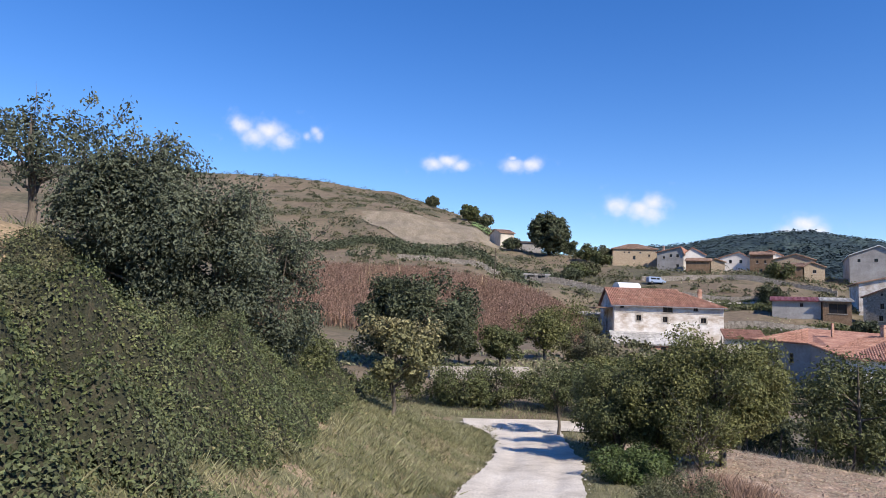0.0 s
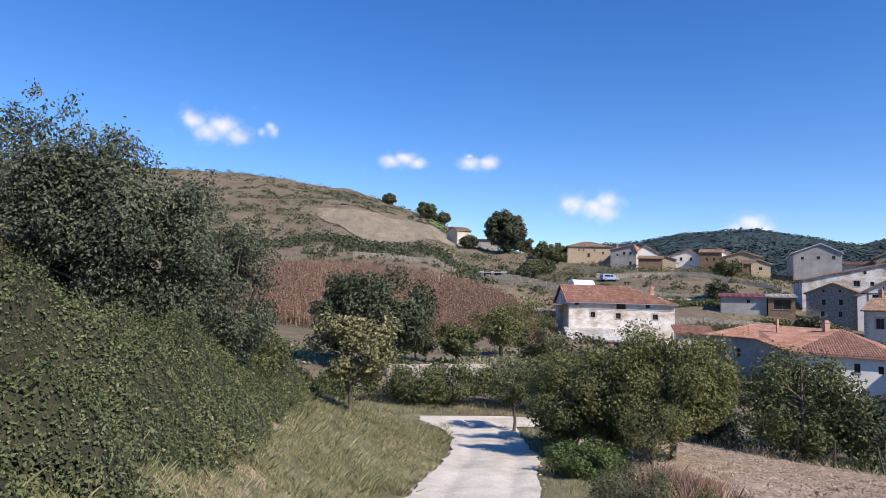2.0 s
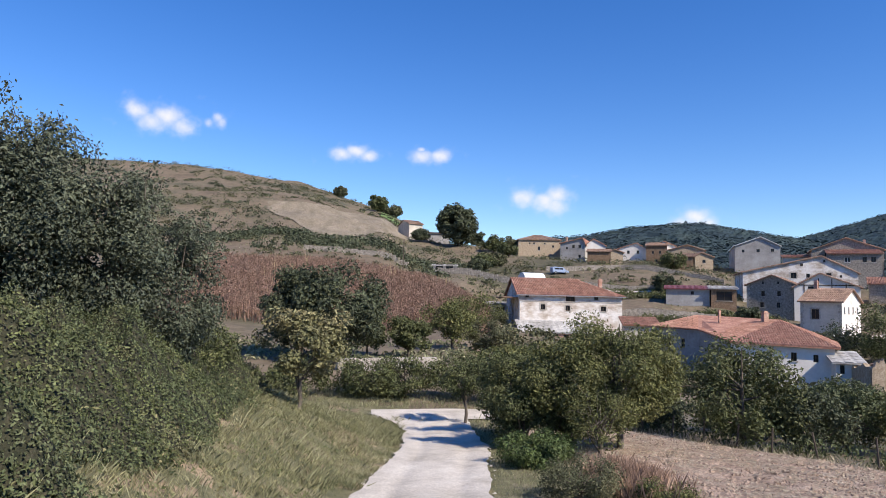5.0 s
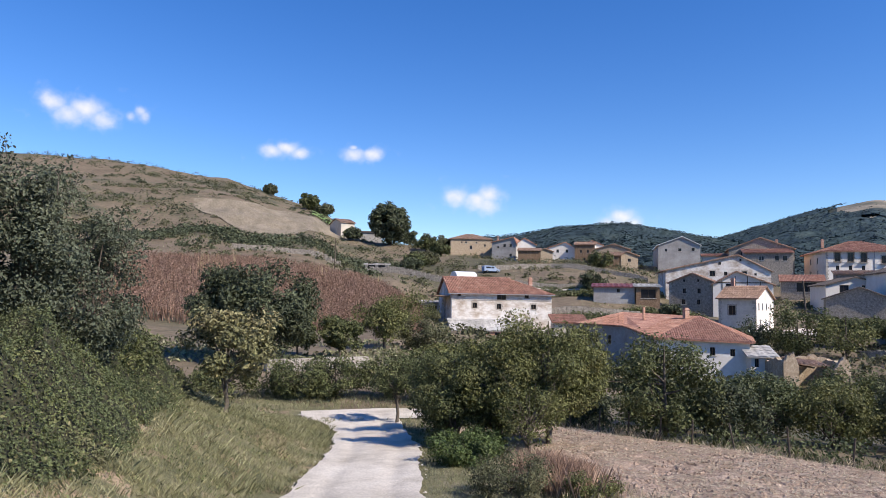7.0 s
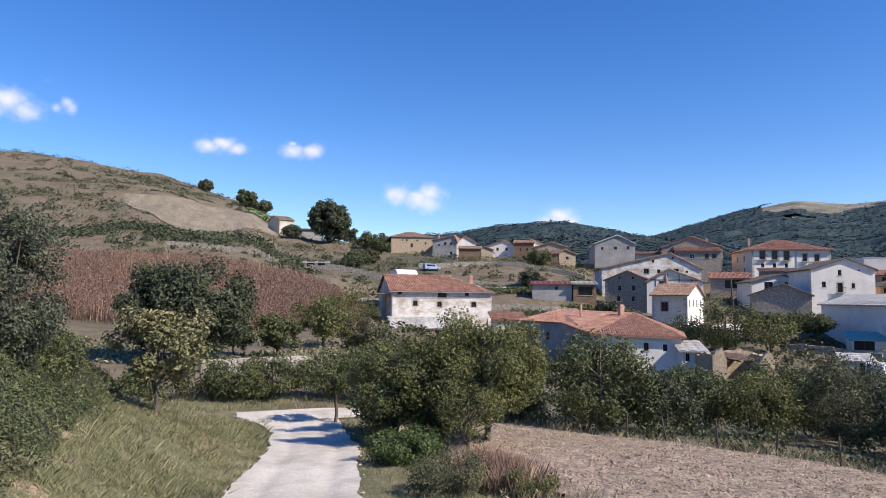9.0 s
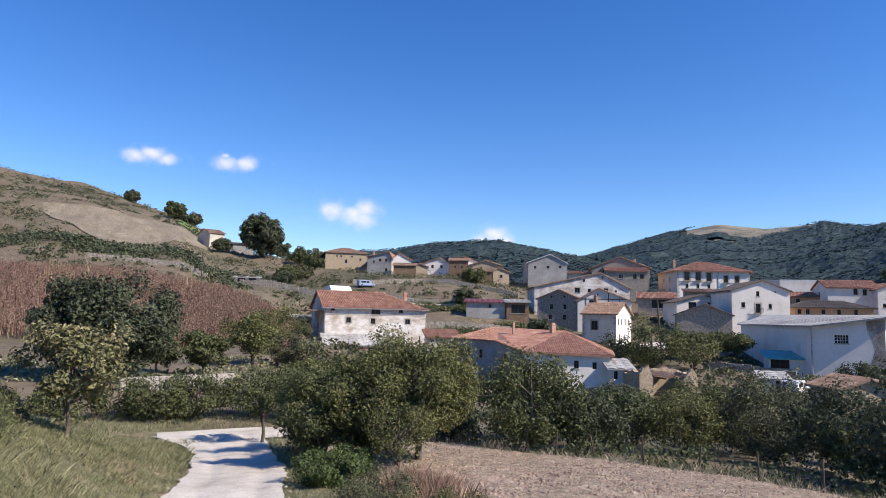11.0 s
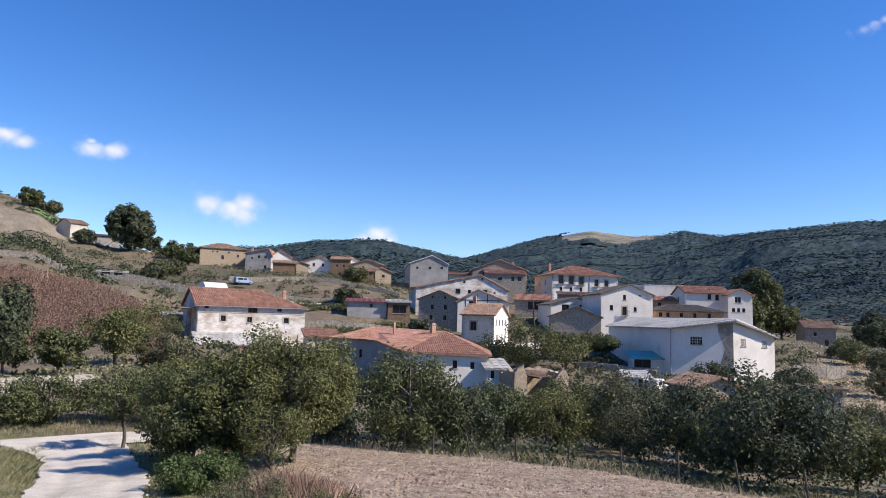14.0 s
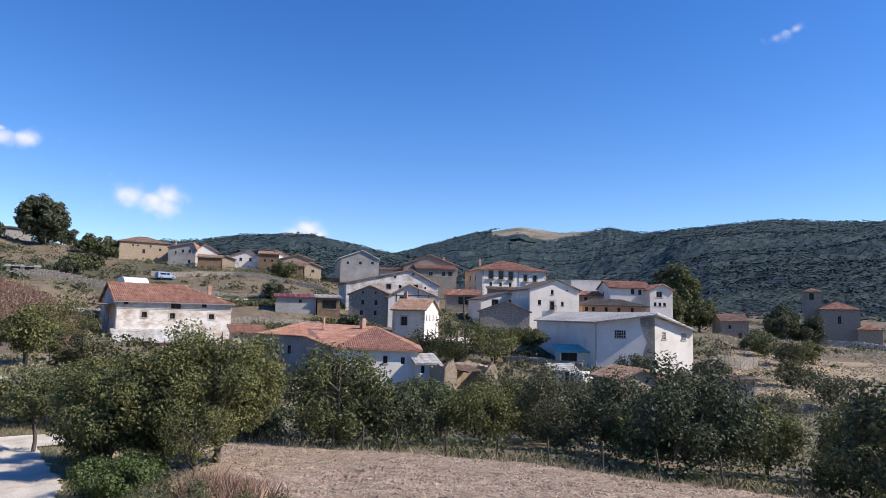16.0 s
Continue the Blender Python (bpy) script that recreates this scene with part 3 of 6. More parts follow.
def solid(name, label, footprint, z, tops, ridge, links, wall, cover, lit=(), category="house", sheet_roof=False, group="village houses"):
    """A house on an irregular footprint: corners (seen from above, anticlockwise), wall tops, a ridge of two points, and which ridge end each corner meets."""
    cx = sum(p[0] for p in footprint) / len(footprint)
    cy = sum(p[1] for p in footprint) / len(footprint)
    ob = thing(name, pose(cx, cy, z), label, category, group)
    pts = [(p[0] - cx, p[1] - cy) for p in footprint]
    rd = [Vector((r[0] - cx, r[1] - cy, r[2] - z)) for r in ridge]
    n = len(pts)
    for i in range(n):
        j = (i + 1) % n
        bm = bmesh.new()
        holes = [w for k, w in lit if k == i]
        t = min(tops[i], tops[j]) - z
        got = wall_panel(bm, pts[i], pts[j], -2.0, t, [w[:4] for w in holes])
        if abs(tops[i] - tops[j]) > 0.05:
            hi, a = (i, tops[i]) if tops[i] > tops[j] else (j, tops[j])
            bm.faces.new([bm.verts.new(v) for v in ((*pts[i], t), (*pts[j], t), (*pts[hi], a - z))])
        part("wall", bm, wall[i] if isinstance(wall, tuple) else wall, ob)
        for g, w in zip(got, holes):
            window(ob, *g, w[4] if len(w) > 4 else "")
    bm = bmesh.new()
    polys = []
    for i in range(n):
        j = (i + 1) % n
        out = []
        for k in (i, j):
            v = Vector((*pts[k], 0))
            out.append(Vector((v.x * 1.05, v.y * 1.05, tops[k] - z - 0.03)))
        a, b = rd[links[i]], rd[links[j]]
        poly = [out[0], out[1], b] if links[i] == links[j] else [out[0], out[1], b, a]
        if (poly[2] - (poly[0] + poly[1]) / 2).length > 0.8:
            polys.append(poly)
            prism(bm, poly, (0, 0, -0.16))
    part("roof", bm, cover, ob)
    for poly in polys:
        (sheet_ribs if sheet_roof else tile_rows)(ob, poly, cover)
    level(cx, cy, z, 11)
    return ob, pts


# the low white house with the long red roof
hl = house("farmhouse", "long white farmhouse with peeling plaster and red clay roof", 25.1, 102.0, -3.9, 94, 15.9, 12, 7.3, "hipr", 2.6, wall=M_whiteworn,
           wins=[(1.3, 6.9, 0.6, 0.4), (7.9, 6.7, 1.4, 0.95), (11.9, 6.8, 0.7, 0.5), (3.7, 5.3, 0.7, 0.8, "stone"), (7.5, 5.2, 0.7, 0.8, "stone"), (13.0, 5.2, 0.8, 0.75, "stone")], left=[(6, 4.5, 0.8, 0.9)], chim=[(14.2, 6, 8.6), (11.2, 8.5, 8.6)], spread=10)
part("gutter", boxed(-0.4, -0.62, 6.98, 16.3, -0.5, 7.1), M_pipe, hl)
part("downpipe", boxed(0.05, -0.12, 2.6, 0.17, -0.003, 7.0), M_pipe, hl)
part("string_course", boxed(-0.02, -0.06, 6.1, 15.9, -0.002, 6.22), M_quoin, hl)
part("rain_hood", boxed(-2.4, 0.5, 6.6, -0.05, 8, 6.75), M_tileold, hl)
house("brick_lean_to", "brick lean-to with grey sheet roof and green door", 24.6, 98.8, -4.2, 94, 10.4, 3.1, 2.1, "shed", 1.4, wall=M_brick, cover=M_greyroof, wins=[(3.4, 1.05, 1.1, 2.0, "door"), (6.8, 1.2, 0.8, 0.9)], over=0.3, sheet_roof=True, category="shed", spread=5)
house("tiled_outhouse", "small outhouse with red tiled roof", 38.4, 93.5, -2.6, 105, 4.5, 4.0, 1.9, "shed", 0.9, wall=M_cream, category="shed", spread=4)
house("garden_store", "low grey store with stacked sheets on its roof", 21.0, 115.6, -0.6, 96, 5.6, 6, 2.4, "shed", 0.3, wall=M_grey, cover=M_greyroof, sheet_roof=True, wins=[(1.6, 1.3, 1.8, 1.0), (4.2, 1.3, 1.4, 1.0)], category="shed", spread=6)
# the large house with the broad red roof
# shade put into colour: grey for walls away from the sun, white for sunlit
hr, _ = solid("corner_house", "large house with broad red clay roof and walls grey on the shaded sides", [(40.4, 89.3), (43.1, 81.3), (41.6, 71.6), (50.6, 67.0), (58.5, 78.0), (50.5, 92.5)], -7.6,
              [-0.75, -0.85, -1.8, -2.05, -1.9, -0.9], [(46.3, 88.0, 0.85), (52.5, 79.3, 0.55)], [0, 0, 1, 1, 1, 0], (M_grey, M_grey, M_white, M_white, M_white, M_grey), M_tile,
              lit=[(0, (3.3, 4.9, 0.7, 1.5, "balcony")), (0, (5.6, 4.9, 0.7, 1.1)), (0, (4.4, 3.1, 0.5, 0.7)), (1, (3.2, 4.6, 0.8, 1.0)), (2, (1.2, 4.4, 0.5, 0.9)), (2, (3.0, 4.4, 0.5, 0.8)), (2, (6.2, 4.4, 0.55, 0.9)), (2, (8.3, 4.3, 0.5, 0.8))])
chimney(hr, 3.0, -0.8, 7.9, 1.0, 0.6)
part("flue", boxed(-1.3, 2.2, 7.6, -1.05, 2.45, 9.2), M_brick, hr)
house("porch_block", "white projecting porch block with grey sheet roof", 49.6, 65.6, -7.2, 112, 2.3, 2.6, 3.9, "shed", 0.7, wall=M_white, cover=M_greyroof, wins=[(0.6, 3.0, 0.45, 0.9), (1.7, 3.0, 0.45, 0.9)], sheet_roof=True, over=0.5, category="porch", spread=4)
# tall stone house and the cream one before it
house("stone_tower_house", "tall rubble-stone house with small windows and tiled gable", 73.7, 121.3, -2.2, 132, 8.5, 11, 8.7, "gy", 1.8, 0.51, M_stone, M_tileold,
      wins=[(2.8, 7.0, 0.6, 0.95), (5.5, 7.0, 0.6, 0.95), (2.6, 4.9, 0.6, 0.95), (5.4, 4.9, 0.6, 0.95), (2.5, 2.5, 0.5, 0.7), (5.2, 2.5, 0.5, 0.7), (2.8, 9.0, 0.35, 0.45), (5.4, 9.0, 0.35, 0.45)], right=[(5, 6, 0.6, 0.9)], quoins=True, side_wall=M_ochre)
house("cream_house", "cream plastered house with stone corners and tiled roof", 69.8, 100.1, -2.6, 143, 5.8, 9.9, 6.0, "gx", 2.0, wall=M_cream, cover=M_tileold, wins=[(2.1, 3.9, 1.1, 1.5, "stone")],
      right=[(1.5, 4.6, 0.6, 1.0), (3.6, 4.6, 0.6, 1.0), (5.8, 4.6, 0.6, 1.0), (8.0, 4.6, 0.6, 1.0), (2.2, 1.7, 0.9, 1.6, "gate"), (5.2, 1.9, 0.6, 0.8), (7.6, 1.9, 0.6, 0.8)], chim=[(0.8, 4.9, 7.9)], quoins=True, side_wall=M_white)
house("white_gable_house", "broad white gabled house with brown tiled roof", 81.4, 135.4, 3.6, 114, 21.5, 14, 6.1, "gy", 3.4, 0.69, M_whiteworn, M_tileold,
      wins=[(9.7, 5.4, 1.1, 1.1, "stone"), (12.4, 5.4, 0.7, 0.8), (16.2, 5.4, 1.0, 1.1, "stone"), (11.2, 7.6, 0.5, 0.6), (15.4, 8.4, 0.4, 0.5), (18.4, 5.3, 0.5, 0.5)])
th = house("timbered_house", "white gable with dark exposed timbers", 79.3, 115.4, 1.7, 120, 10.4, 8, 4.5, "gy", 2.4, 0.4, M_white, M_tileold, wins=[(2.7, 4.1, 0.9, 0.75)], category="house")
for u in (1.6, 3.9, 6.0, 8.2):
    part("timber", boxed(u - 0.08, -0.05, 3.3, u + 0.08, -0.003, 4.9 if u in (1.6, 8.2) else 5.9), M_wood, th)
part("timber", boxed(0.1, -0.055, 4.62, 10.3, -0.004, 4.78), M_wood, th)
# the upper row
house("upper_stone_house", "tall stone house with shallow tiled gable roof", 113.7, 158.4, 7.5, 122, 15.4, 12, 9.6, "gy", 2.9, 0.49, M_stone, M_tileold, wins=[(6.8, 8.6, 0.65, 1.0), (9.8, 8.6, 0.5, 0.8), (3.2, 8.4, 0.5, 0.8)], right=[(3, 8, 0.9, 1.3, "balcony"), (6, 5, 0.9, 1.3), (8, 8, 0.8, 1.2)], side_wall=M_orange, chim=[(12, 5, 11)])
house("upper_front_wing", "stone wing with sloping red tiled roof", 112.5, 150.6, 7.2, 122, 10.9, 7, 8.4, "shed", 1.4, wall=M_stone, cover=M_tile, wins=[(3.9, 6.9, 1.2, 1.2, "light"), (7.4, 6.9, 0.9, 1.2), (9.2, 6.9, 1.0, 1.2), (2.2, 3.8, 0.8, 1.0)])
house("grey_warehouse", "pale grey warehouse with white sheet roof", 108.2, 183.9, 14.4, 116, 11.8, 22, 5.6, "gy", 2.5, 0.57, M_grey, M_plastic, wins=[(2.2, 4.0, 0.7, 0.85), (6.1, 4.1, 0.85, 0.85), (9.8, 4.2, 0.85, 0.85)], sheet_roof=True, category="warehouse", spread=12)
house("low_red_house", "low house with red sheet roof", 110.1, 164.6, 11.0, 122, 10.3, 7, 4.6, "shed", 1.0, wall=M_cream, cover=M_tile, wins=[(3, 3.2, 0.8, 0.9), (7, 3.2, 0.8, 0.9)])
ph = house("mansion", "large white mansion with hipped red roof and stone balcony windows", 125.5, 138.4, 6.6, 114, 18.6, 16, 9.2, "hip", 2.8, wall=M_white, cover=M_tile,
           wins=[(2.5, 7.5, 1.3, 2.2, "balcony"), (5.4, 7.5, 1.3, 2.2, "balcony"), (8.2, 7.4, 1.3, 2.2, "balcony"), (12.5, 6.9, 1.0, 1.8, "balcony"), (15.3, 6.9, 1.0, 1.7, "balcony"), (2.5, 5.0, 0.75, 1.0), (5.3, 5.0, 0.75, 1.0), (8.1, 5.0, 0.75, 1.0), (12.5, 4.2, 0.8, 1.0), (3, 2.2, 0.9, 1.2), (9, 2.2, 0.9, 1.2)], left=[(5, 7, 0.9, 1.4), (10, 7, 0.9, 1.4), (5, 4, 0.9, 1.2), (10, 4, 0.9, 1.2)], quoins=True, over=0.8, chim=[(2.2, 9, 11.2)], category="mansion")
part("downpipe", boxed(10.4, -0.14, 0.2, 10.52, -0.003, 8.8), M_pipe, ph)
house("mansion_outbuilding", "grey rendered outbuilding with red tiled roof", 112.8, 121.8, 3.9, 128, 9.8, 6, 5.3, "shed", 0.9, wall=M_stone, cover=M_tileold, wins=[(3.3, 4.5, 0.5, 0.6), (6.6, 4.0, 0.8, 0.9)])
house("side_shed", "shed with red tiled roof and dark open front", 104.5, 128.0, 4.4, 128, 8.2, 5, 3.3, "shed", 1.4, wall=M_stone, cover=M_tile, wins=[(5.2, 1.9, 4.4, 1.9)], category="shed")
house("white_loft_house", "white gabled house with two wide dark loft openings", 99.6, 110.1, 1.1, 114, 10.8, 9, 5.3, "gy", 1.5, 0.48, M_white, M_darkroof, wins=[(3.2, 4.5, 1.6, 1.4), (7.0, 4.5, 1.5, 1.4)])
house("grey_stone_shed", "shaded grey stone shed with wide gable", 91.2, 100.9, -1.2, 130, 9.6, 9, 4.9, "gy", 1.9, 0.53, M_stone, M_darkroof, category="shed")
house("white_village_house", "plain white gabled village house with small balcony", 100.8, 96.9, 0.8, 116, 10.6, 12, 7.6, "gy", 1.9, 0.55, M_white, M_darkroof, wins=[(2.1, 4.8, 0.7, 0.95), (4.8, 4.2, 0.9, 1.7, "balcony"), (7.0, 4.6, 0.6, 0.85), (4.8, 6.9, 0.6, 0.95), (8.0, 7.3, 0.35, 0.3)], right=[(4, 4.5, 0.8, 1.2)])
house("white_hall", "plain white hall with flat roof", 135.2, 115.6, 6.5, 122, 9.7, 10, 6.0, "shed", 0.25, wall=M_white, cover=M_plastic, over=0.05, sheet_roof=True, category="hall")
house("orange_house", "ochre house with low dark hipped roof", 113.7, 94.1, 1.6, 120, 14.1, 8, 4.0, "hip", 1.3, wall=M_orange, cover=M_darkroof, wins=[(0.9, 3.0, 0.7, 0.9), (2.4, 3.0, 0.7, 0.9), (5.2, 3.0, 0.7, 0.9), (8, 3.0, 0.7, 0.9), (11, 3.0, 0.7, 0.9)], over=0.6)
house("orange_annex", "small ochre annex with red tiled roof", 126.6, 105.8, 3.6, 140, 5.6, 8, 4.6, "gx", 1.1, wall=M_orange, cover=M_tile, wins=[(1.5, 3.6, 0.7, 0.9)])
house("white_red_roof_house", "white house with red tiled roof and cross gable", 127.5, 97.6, 2.4, 124, 9.6, 9, 7.5, "gx", 1.7, wall=M_white, cover=M_tile, wins=[(5.2, 6.6, 0.8, 1.2), (6.9, 6.5, 0.8, 1.2), (8.7, 6.4, 0.8, 1.2), (5.2, 3.2, 0.8, 1.2), (7.2, 3.2, 0.8, 1.2)], left=[(4, 6, 0.9, 1.3)])
house("cross_gable_wing", "white gabled wing with wide window and stone base", 132.9, 90.9, 2.4, 122, 5.3, 8, 7.1, "gy", 1.3, 0.53, M_white, M_tile, wins=[(2.2, 6.0, 1.4, 1.3, "light"), (1.2, 3.8, 0.65, 0.8), (2.3, 3.8, 0.65, 0.8), (3.4, 3.8, 0.65, 0.8)])
# the white barn
bn, bp = solid("white_barn", "big white barn with grey sheet roof and barred windows", [(75.4, 60.1), (81.2, 54.9), (88.3, 53.6), (100.0, 72.0), (97.5, 86.5), (85.9, 80.9)], -4.8,
               [1.88, 3.05, 1.03, 1.2, 3.4, 2.0], [(81.6, 54.6, 3.3), (97.2, 86.2, 3.65)], [0, 0, 0, 1, 1, 1], M_white, M_greyroof,
               lit=[(0, (3.2, 5.1, 1.5, 1.0, "bars")), (1, (1.7, 5.0, 0.8, 0.9, "bars")), (1, (5.4, 4.9, 0.9, 0.9, "bars")), (5, (14, 1.6, 1.0, 0.9))], category="barn", sheet_roof=True)
part("downpipe", boxed(bp[0][0] - 0.16, bp[0][1] - 0.08, 0.1, bp[0][0] - 0.04, bp[0][1] + 0.04, 6.5), M_pipe, bn)
out = Vector((bp[1][1] - bp[0][1], bp[0][0] - bp[1][0], 0)).normalized() * 0.012
p_a, p_b = Vector((*bp[0], 0)), Vector((*bp[1], 0))
bm = bmesh.new()
prism(bm, [p_b.lerp(p_a, f) + out + Vector((0, 0, z)) for f, z in ((0.0, -1), (0.22, -1), (0.2, 2.4), (0.13, 4.1), (0.24, 6.2), (0.25, 7.3), (0.0, 7.7))], -out * 0.7)
part("damp_stain", bm, M_damp, bn, "brown damp stain on the white wall")
house("barn_annex", "low white annex with turquoise sheet roof", 73.2, 64.6, -4.4, 128, 4.6, 3.4, 2.2, "shed", 0.7, wall=M_white, cover=M_greensheet, wins=[(1.3, 1.5, 2.2, 1.3), (4.4, 1.7, 0.65, 0.65)], sheet_roof=True, category="shed", spread=5)
# ruins and huts in the hollow
RUIN = (49.4, 60.4, -6.6, 108)
ruin = thing("ruined_shed", pose(RUIN[0], RUIN[1], RUIN[2], 0, 0, 90 - RUIN[3]), "roofless ochre stone shed with broken walls and sagging tiles", "ruin", "village houses")


def broken_wall(u0, v0, u1, v1, tops, thick=0.45):
    """A wall with a crumbled top edge; tops: heights at even steps along it."""
    bm = bmesh.new()
    a, b = Vector((u0, v0, 0)), Vector((u1, v1, 0))
    al = (b - a).normalized()
    side = Vector((-al.y, al.x, 0)) * thick
    rnd = random.Random(int(u0 * 7 + v1 * 3 + 50))
    k = len(tops) * 4
    poly = [a + Vector((0, 0, -2)), b + Vector((0, 0, -2))]
    for q in range(k, -1, -1):
        f = q / k
        t = float(np.interp(f, np.linspace(0, 1, len(tops)), tops)) + rnd.uniform(-0.16, 0.16)
        poly.append(a.lerp(b, f) + Vector((0, 0, t)))
    prism(bm, poly, side)
    part("wall", bm, M_ochre, ruin)


broken_wall(0, 0, 1.5, 0, [2.9, 3.6, 3.9, 2.6])
broken_wall(0, 5, 0, 0.01, [2.6, 3.2, 3.0])
broken_wall(6.5, 5, 0.5, 5, [3.1, 3.4, 3.2, 3.0])
broken_wall(4.6, 0, 6.5, 0, [1.6, 2.8, 3.5, 2.7])
broken_wall(6.5, 0.46, 6.5, 5, [2.7, 3.0, 2.9])
bm = bmesh.new()
for u in (1.6, 2.9, 4.3):
    box(bm, u, 0.1, 2.35, u + 0.16, 5.2, 2.5)
part("beam", bm, M_wood, ruin)
SAG = [(1.9, 0.6, 2.75), (4.7, 0.4, 2.55), (4.9, 5.0, 2.9), (1.7, 5.0, 3.05)]
bm = bmesh.new()
prism(bm, SAG, (0, 0, -0.12))
part("roof", bm, M_tileold, ruin)
tile_rows(ruin, SAG, M_tileold)
level(51.0, 58.0, -6.6, 6)
house("garden_hut", "small white hut with grey sheet roof", 62.5, 56.2, -5.9, 128, 2.7, 3, 2.0, "shed", 0.5, wall=M_white, cover=M_greyroof, wins=[(1.9, 1.2, 0.9, 1.4, "gate")], sheet_roof=True, category="hut", spread=4)
house("ruined_gable", "ruined brick and stone gable with broken tiles", 56.1, 41.9, -6.0, 112, 4.6, 5, 2.5, "gy", 0.9, 0.52, M_ochre, M_tileold, category="ruin", spread=5)
house("stone_hut", "narrow stone hut with tiled roof", 54.3, 29.9, -5.6, 128, 2.2, 2.6, 3.0, "shed", 0.1, wall=M_stone, cover=M_tileold, category="hut", spread=4)
# church and the house near it
house("church_nave", "stone church nave with hipped red roof", 210.7, 87.0, -5.6, 150, 10.0, 11, 13.0, "hip", 2.2, wall=M_stone, cover=M_tile, wins=[(4.8, 9.8, 0.9, 2.2)], right=[(4, 9, 0.8, 2)], side_wall=M_ochre, category="church", group="church")
house("church_tower", "square stone bell tower with tiled cap", 212.0, 92.0, -5.6, 150, 4.6, 4.8, 18.2, "hip", 1.0, wall=M_stone, cover=M_tileold, wins=[(2.0, 16.6, 1.2, 1.9)], right=[(2.2, 16.6, 1.2, 1.9)], category="tower", group="church")
house("church_apse", "ochre apse with low red roof", 214.0, 78.6, -5.4, 158, 6.0, 8, 7.2, "hip", 1.5, wall=M_ochre, cover=M_tile, category="church", group="church")
house("hillside_cottage", "stone cottage with weathered tiled roof beside trees", 161.6, 90.1, -3.9, 138, 6.4, 10, 7.0, "gx", 1.7, wall=M_stone, cover=M_tileold, wins=[(2, 5.4, 0.7, 0.9), (4.4, 3.2, 0.9, 1.8, "gate")], right=[(2, 5.2, 0.8, 1.0), (4.4, 5.2, 0.8, 1.0), (7, 5.2, 0.8, 1.0), (3, 2.6, 0.8, 1.0)], side_wall=M_cream)
# the houses on the hill
house("hilltop_house", "lone pale house with tiled gable roof on the hillside", 18.8, 234.2, 22.4, 72, 5.0, 10, 6.2, "gx", 1.6, wall=M_cream, cover=M_tileold, wins=[(2.5, 3.6, 0.7, 0.9)], right=[(3, 3.6, 0.7, 1.0)])
house("hilltop_store", "low dark store beside the lone house", 25.5, 236.0, 22.2, 95, 7.5, 5, 3.4, "shed", 0.8, wall=M_grey, cover=M_darkroof, category="shed")
house("ochre_farmhouse", "ochre stone farmhouse with hipped tiled roof", 52.6, 215.6, 16.2, 100, 13.4, 11, 6.5, "hip", 1.9, wall=M_ochre, cover=M_tileold, wins=[(6.6, 3.6, 0.75, 1.2), (5.0, 5.2, 0.55, 0.55), (8.4, 5.2, 0.55, 0.55), (11.1, 4.3, 0.6, 0.75), (3.6, 5.2, 0.5, 0.5)])
house("red_roof_house", "grey house with red tiled roof and white gable end", 63.7, 206.4, 13.6, 118, 7.6, 12, 7.4, "gy", 1.6, 0.9, M_grey, M_tile, wins=[(4.0, 6.3, 0.75, 0.9), (5.9, 6.3, 0.75, 0.9), (2.0, 5.8, 0.55, 0.75), (5.9, 3.3, 0.75, 0.9)], right=[(4, 5.4, 0.8, 1)], chim=[(1.2, 4, 8.2)])
house("white_gable_end", "white gable end of a house with red tiled roof", 70.6, 203.6, 13.6, 104, 6.2, 9, 6.8, "gy", 2.0, 0.4, M_white, M_tile, wins=[(3, 4.6, 0.7, 0.9)])
house("mud_barn", "brown mud-brick barn with tiled roof", 68.2, 194.5, 13.4, 112, 6.4, 7, 4.4, "shed", 1.2, wall=M_brown, cover=M_tileold, category="barn")
house("mud_barn_end", "ochre end bay of a barn with tiled roof", 74.4, 192.2, 13.4, 104, 3.6, 7, 4.2, "gy", 0.9, 0.3, M_ochre, M_tileold, category="barn")
house("white_upper_house", "white house with red tiled roof on the ridge", 86.2, 215.4, 16.2, 116, 8.6, 9, 4.6, "gy", 1.8, 0.64, M_white, M_tile, wins=[(3, 3.4, 0.8, 1.0), (6, 3.4, 0.8, 1.0)])
house("brick_upper_house", "brown brick house with white gable end on the ridge", 92.5, 208.4, 14.4, 118, 6.4, 9, 7.1, "gx", 1.2, wall=M_brown, cover=M_tileold, wins=[(2.0, 4.8, 0.6, 0.95), (4.2, 4.8, 0.6, 0.95), (3, 2.2, 0.8, 1.0)], side_wall=M_white)
house("white_ridge_gable", "white gabled house behind the brick one", 96.5, 210.0, 14.6, 108, 6.0, 9, 7.0, "gy", 1.5, 0.4, M_white, M_tile, wins=[(3, 5.0, 0.7, 0.9)])
house("stone_gable_house", "stone gabled house with tiled roof", 93.0, 195.0, 13.4, 116, 10.6, 10, 5.6, "gy", 1.6, 0.55, M_ochre, M_tileold, wins=[(3, 4.2, 0.7, 0.9), (7.5, 4.2, 0.7, 0.9)])
house("brown_barn", "brown barn with ochre gable and tiled roof", 87.9, 186.3, 11.6, 116, 8.0, 8, 4.8, "shed", 1.4, wall=M_brown, cover=M_tileold, category="barn")
house("ochre_barn_end", "ochre stone gable of a barn with one window", 95.4, 182.6, 11.6, 104, 5.0, 8, 4.8, "gy", 1.2, 0.35, M_ochre, M_tileold, wins=[(2.5, 3.4, 0.9, 0.9)], category="barn")
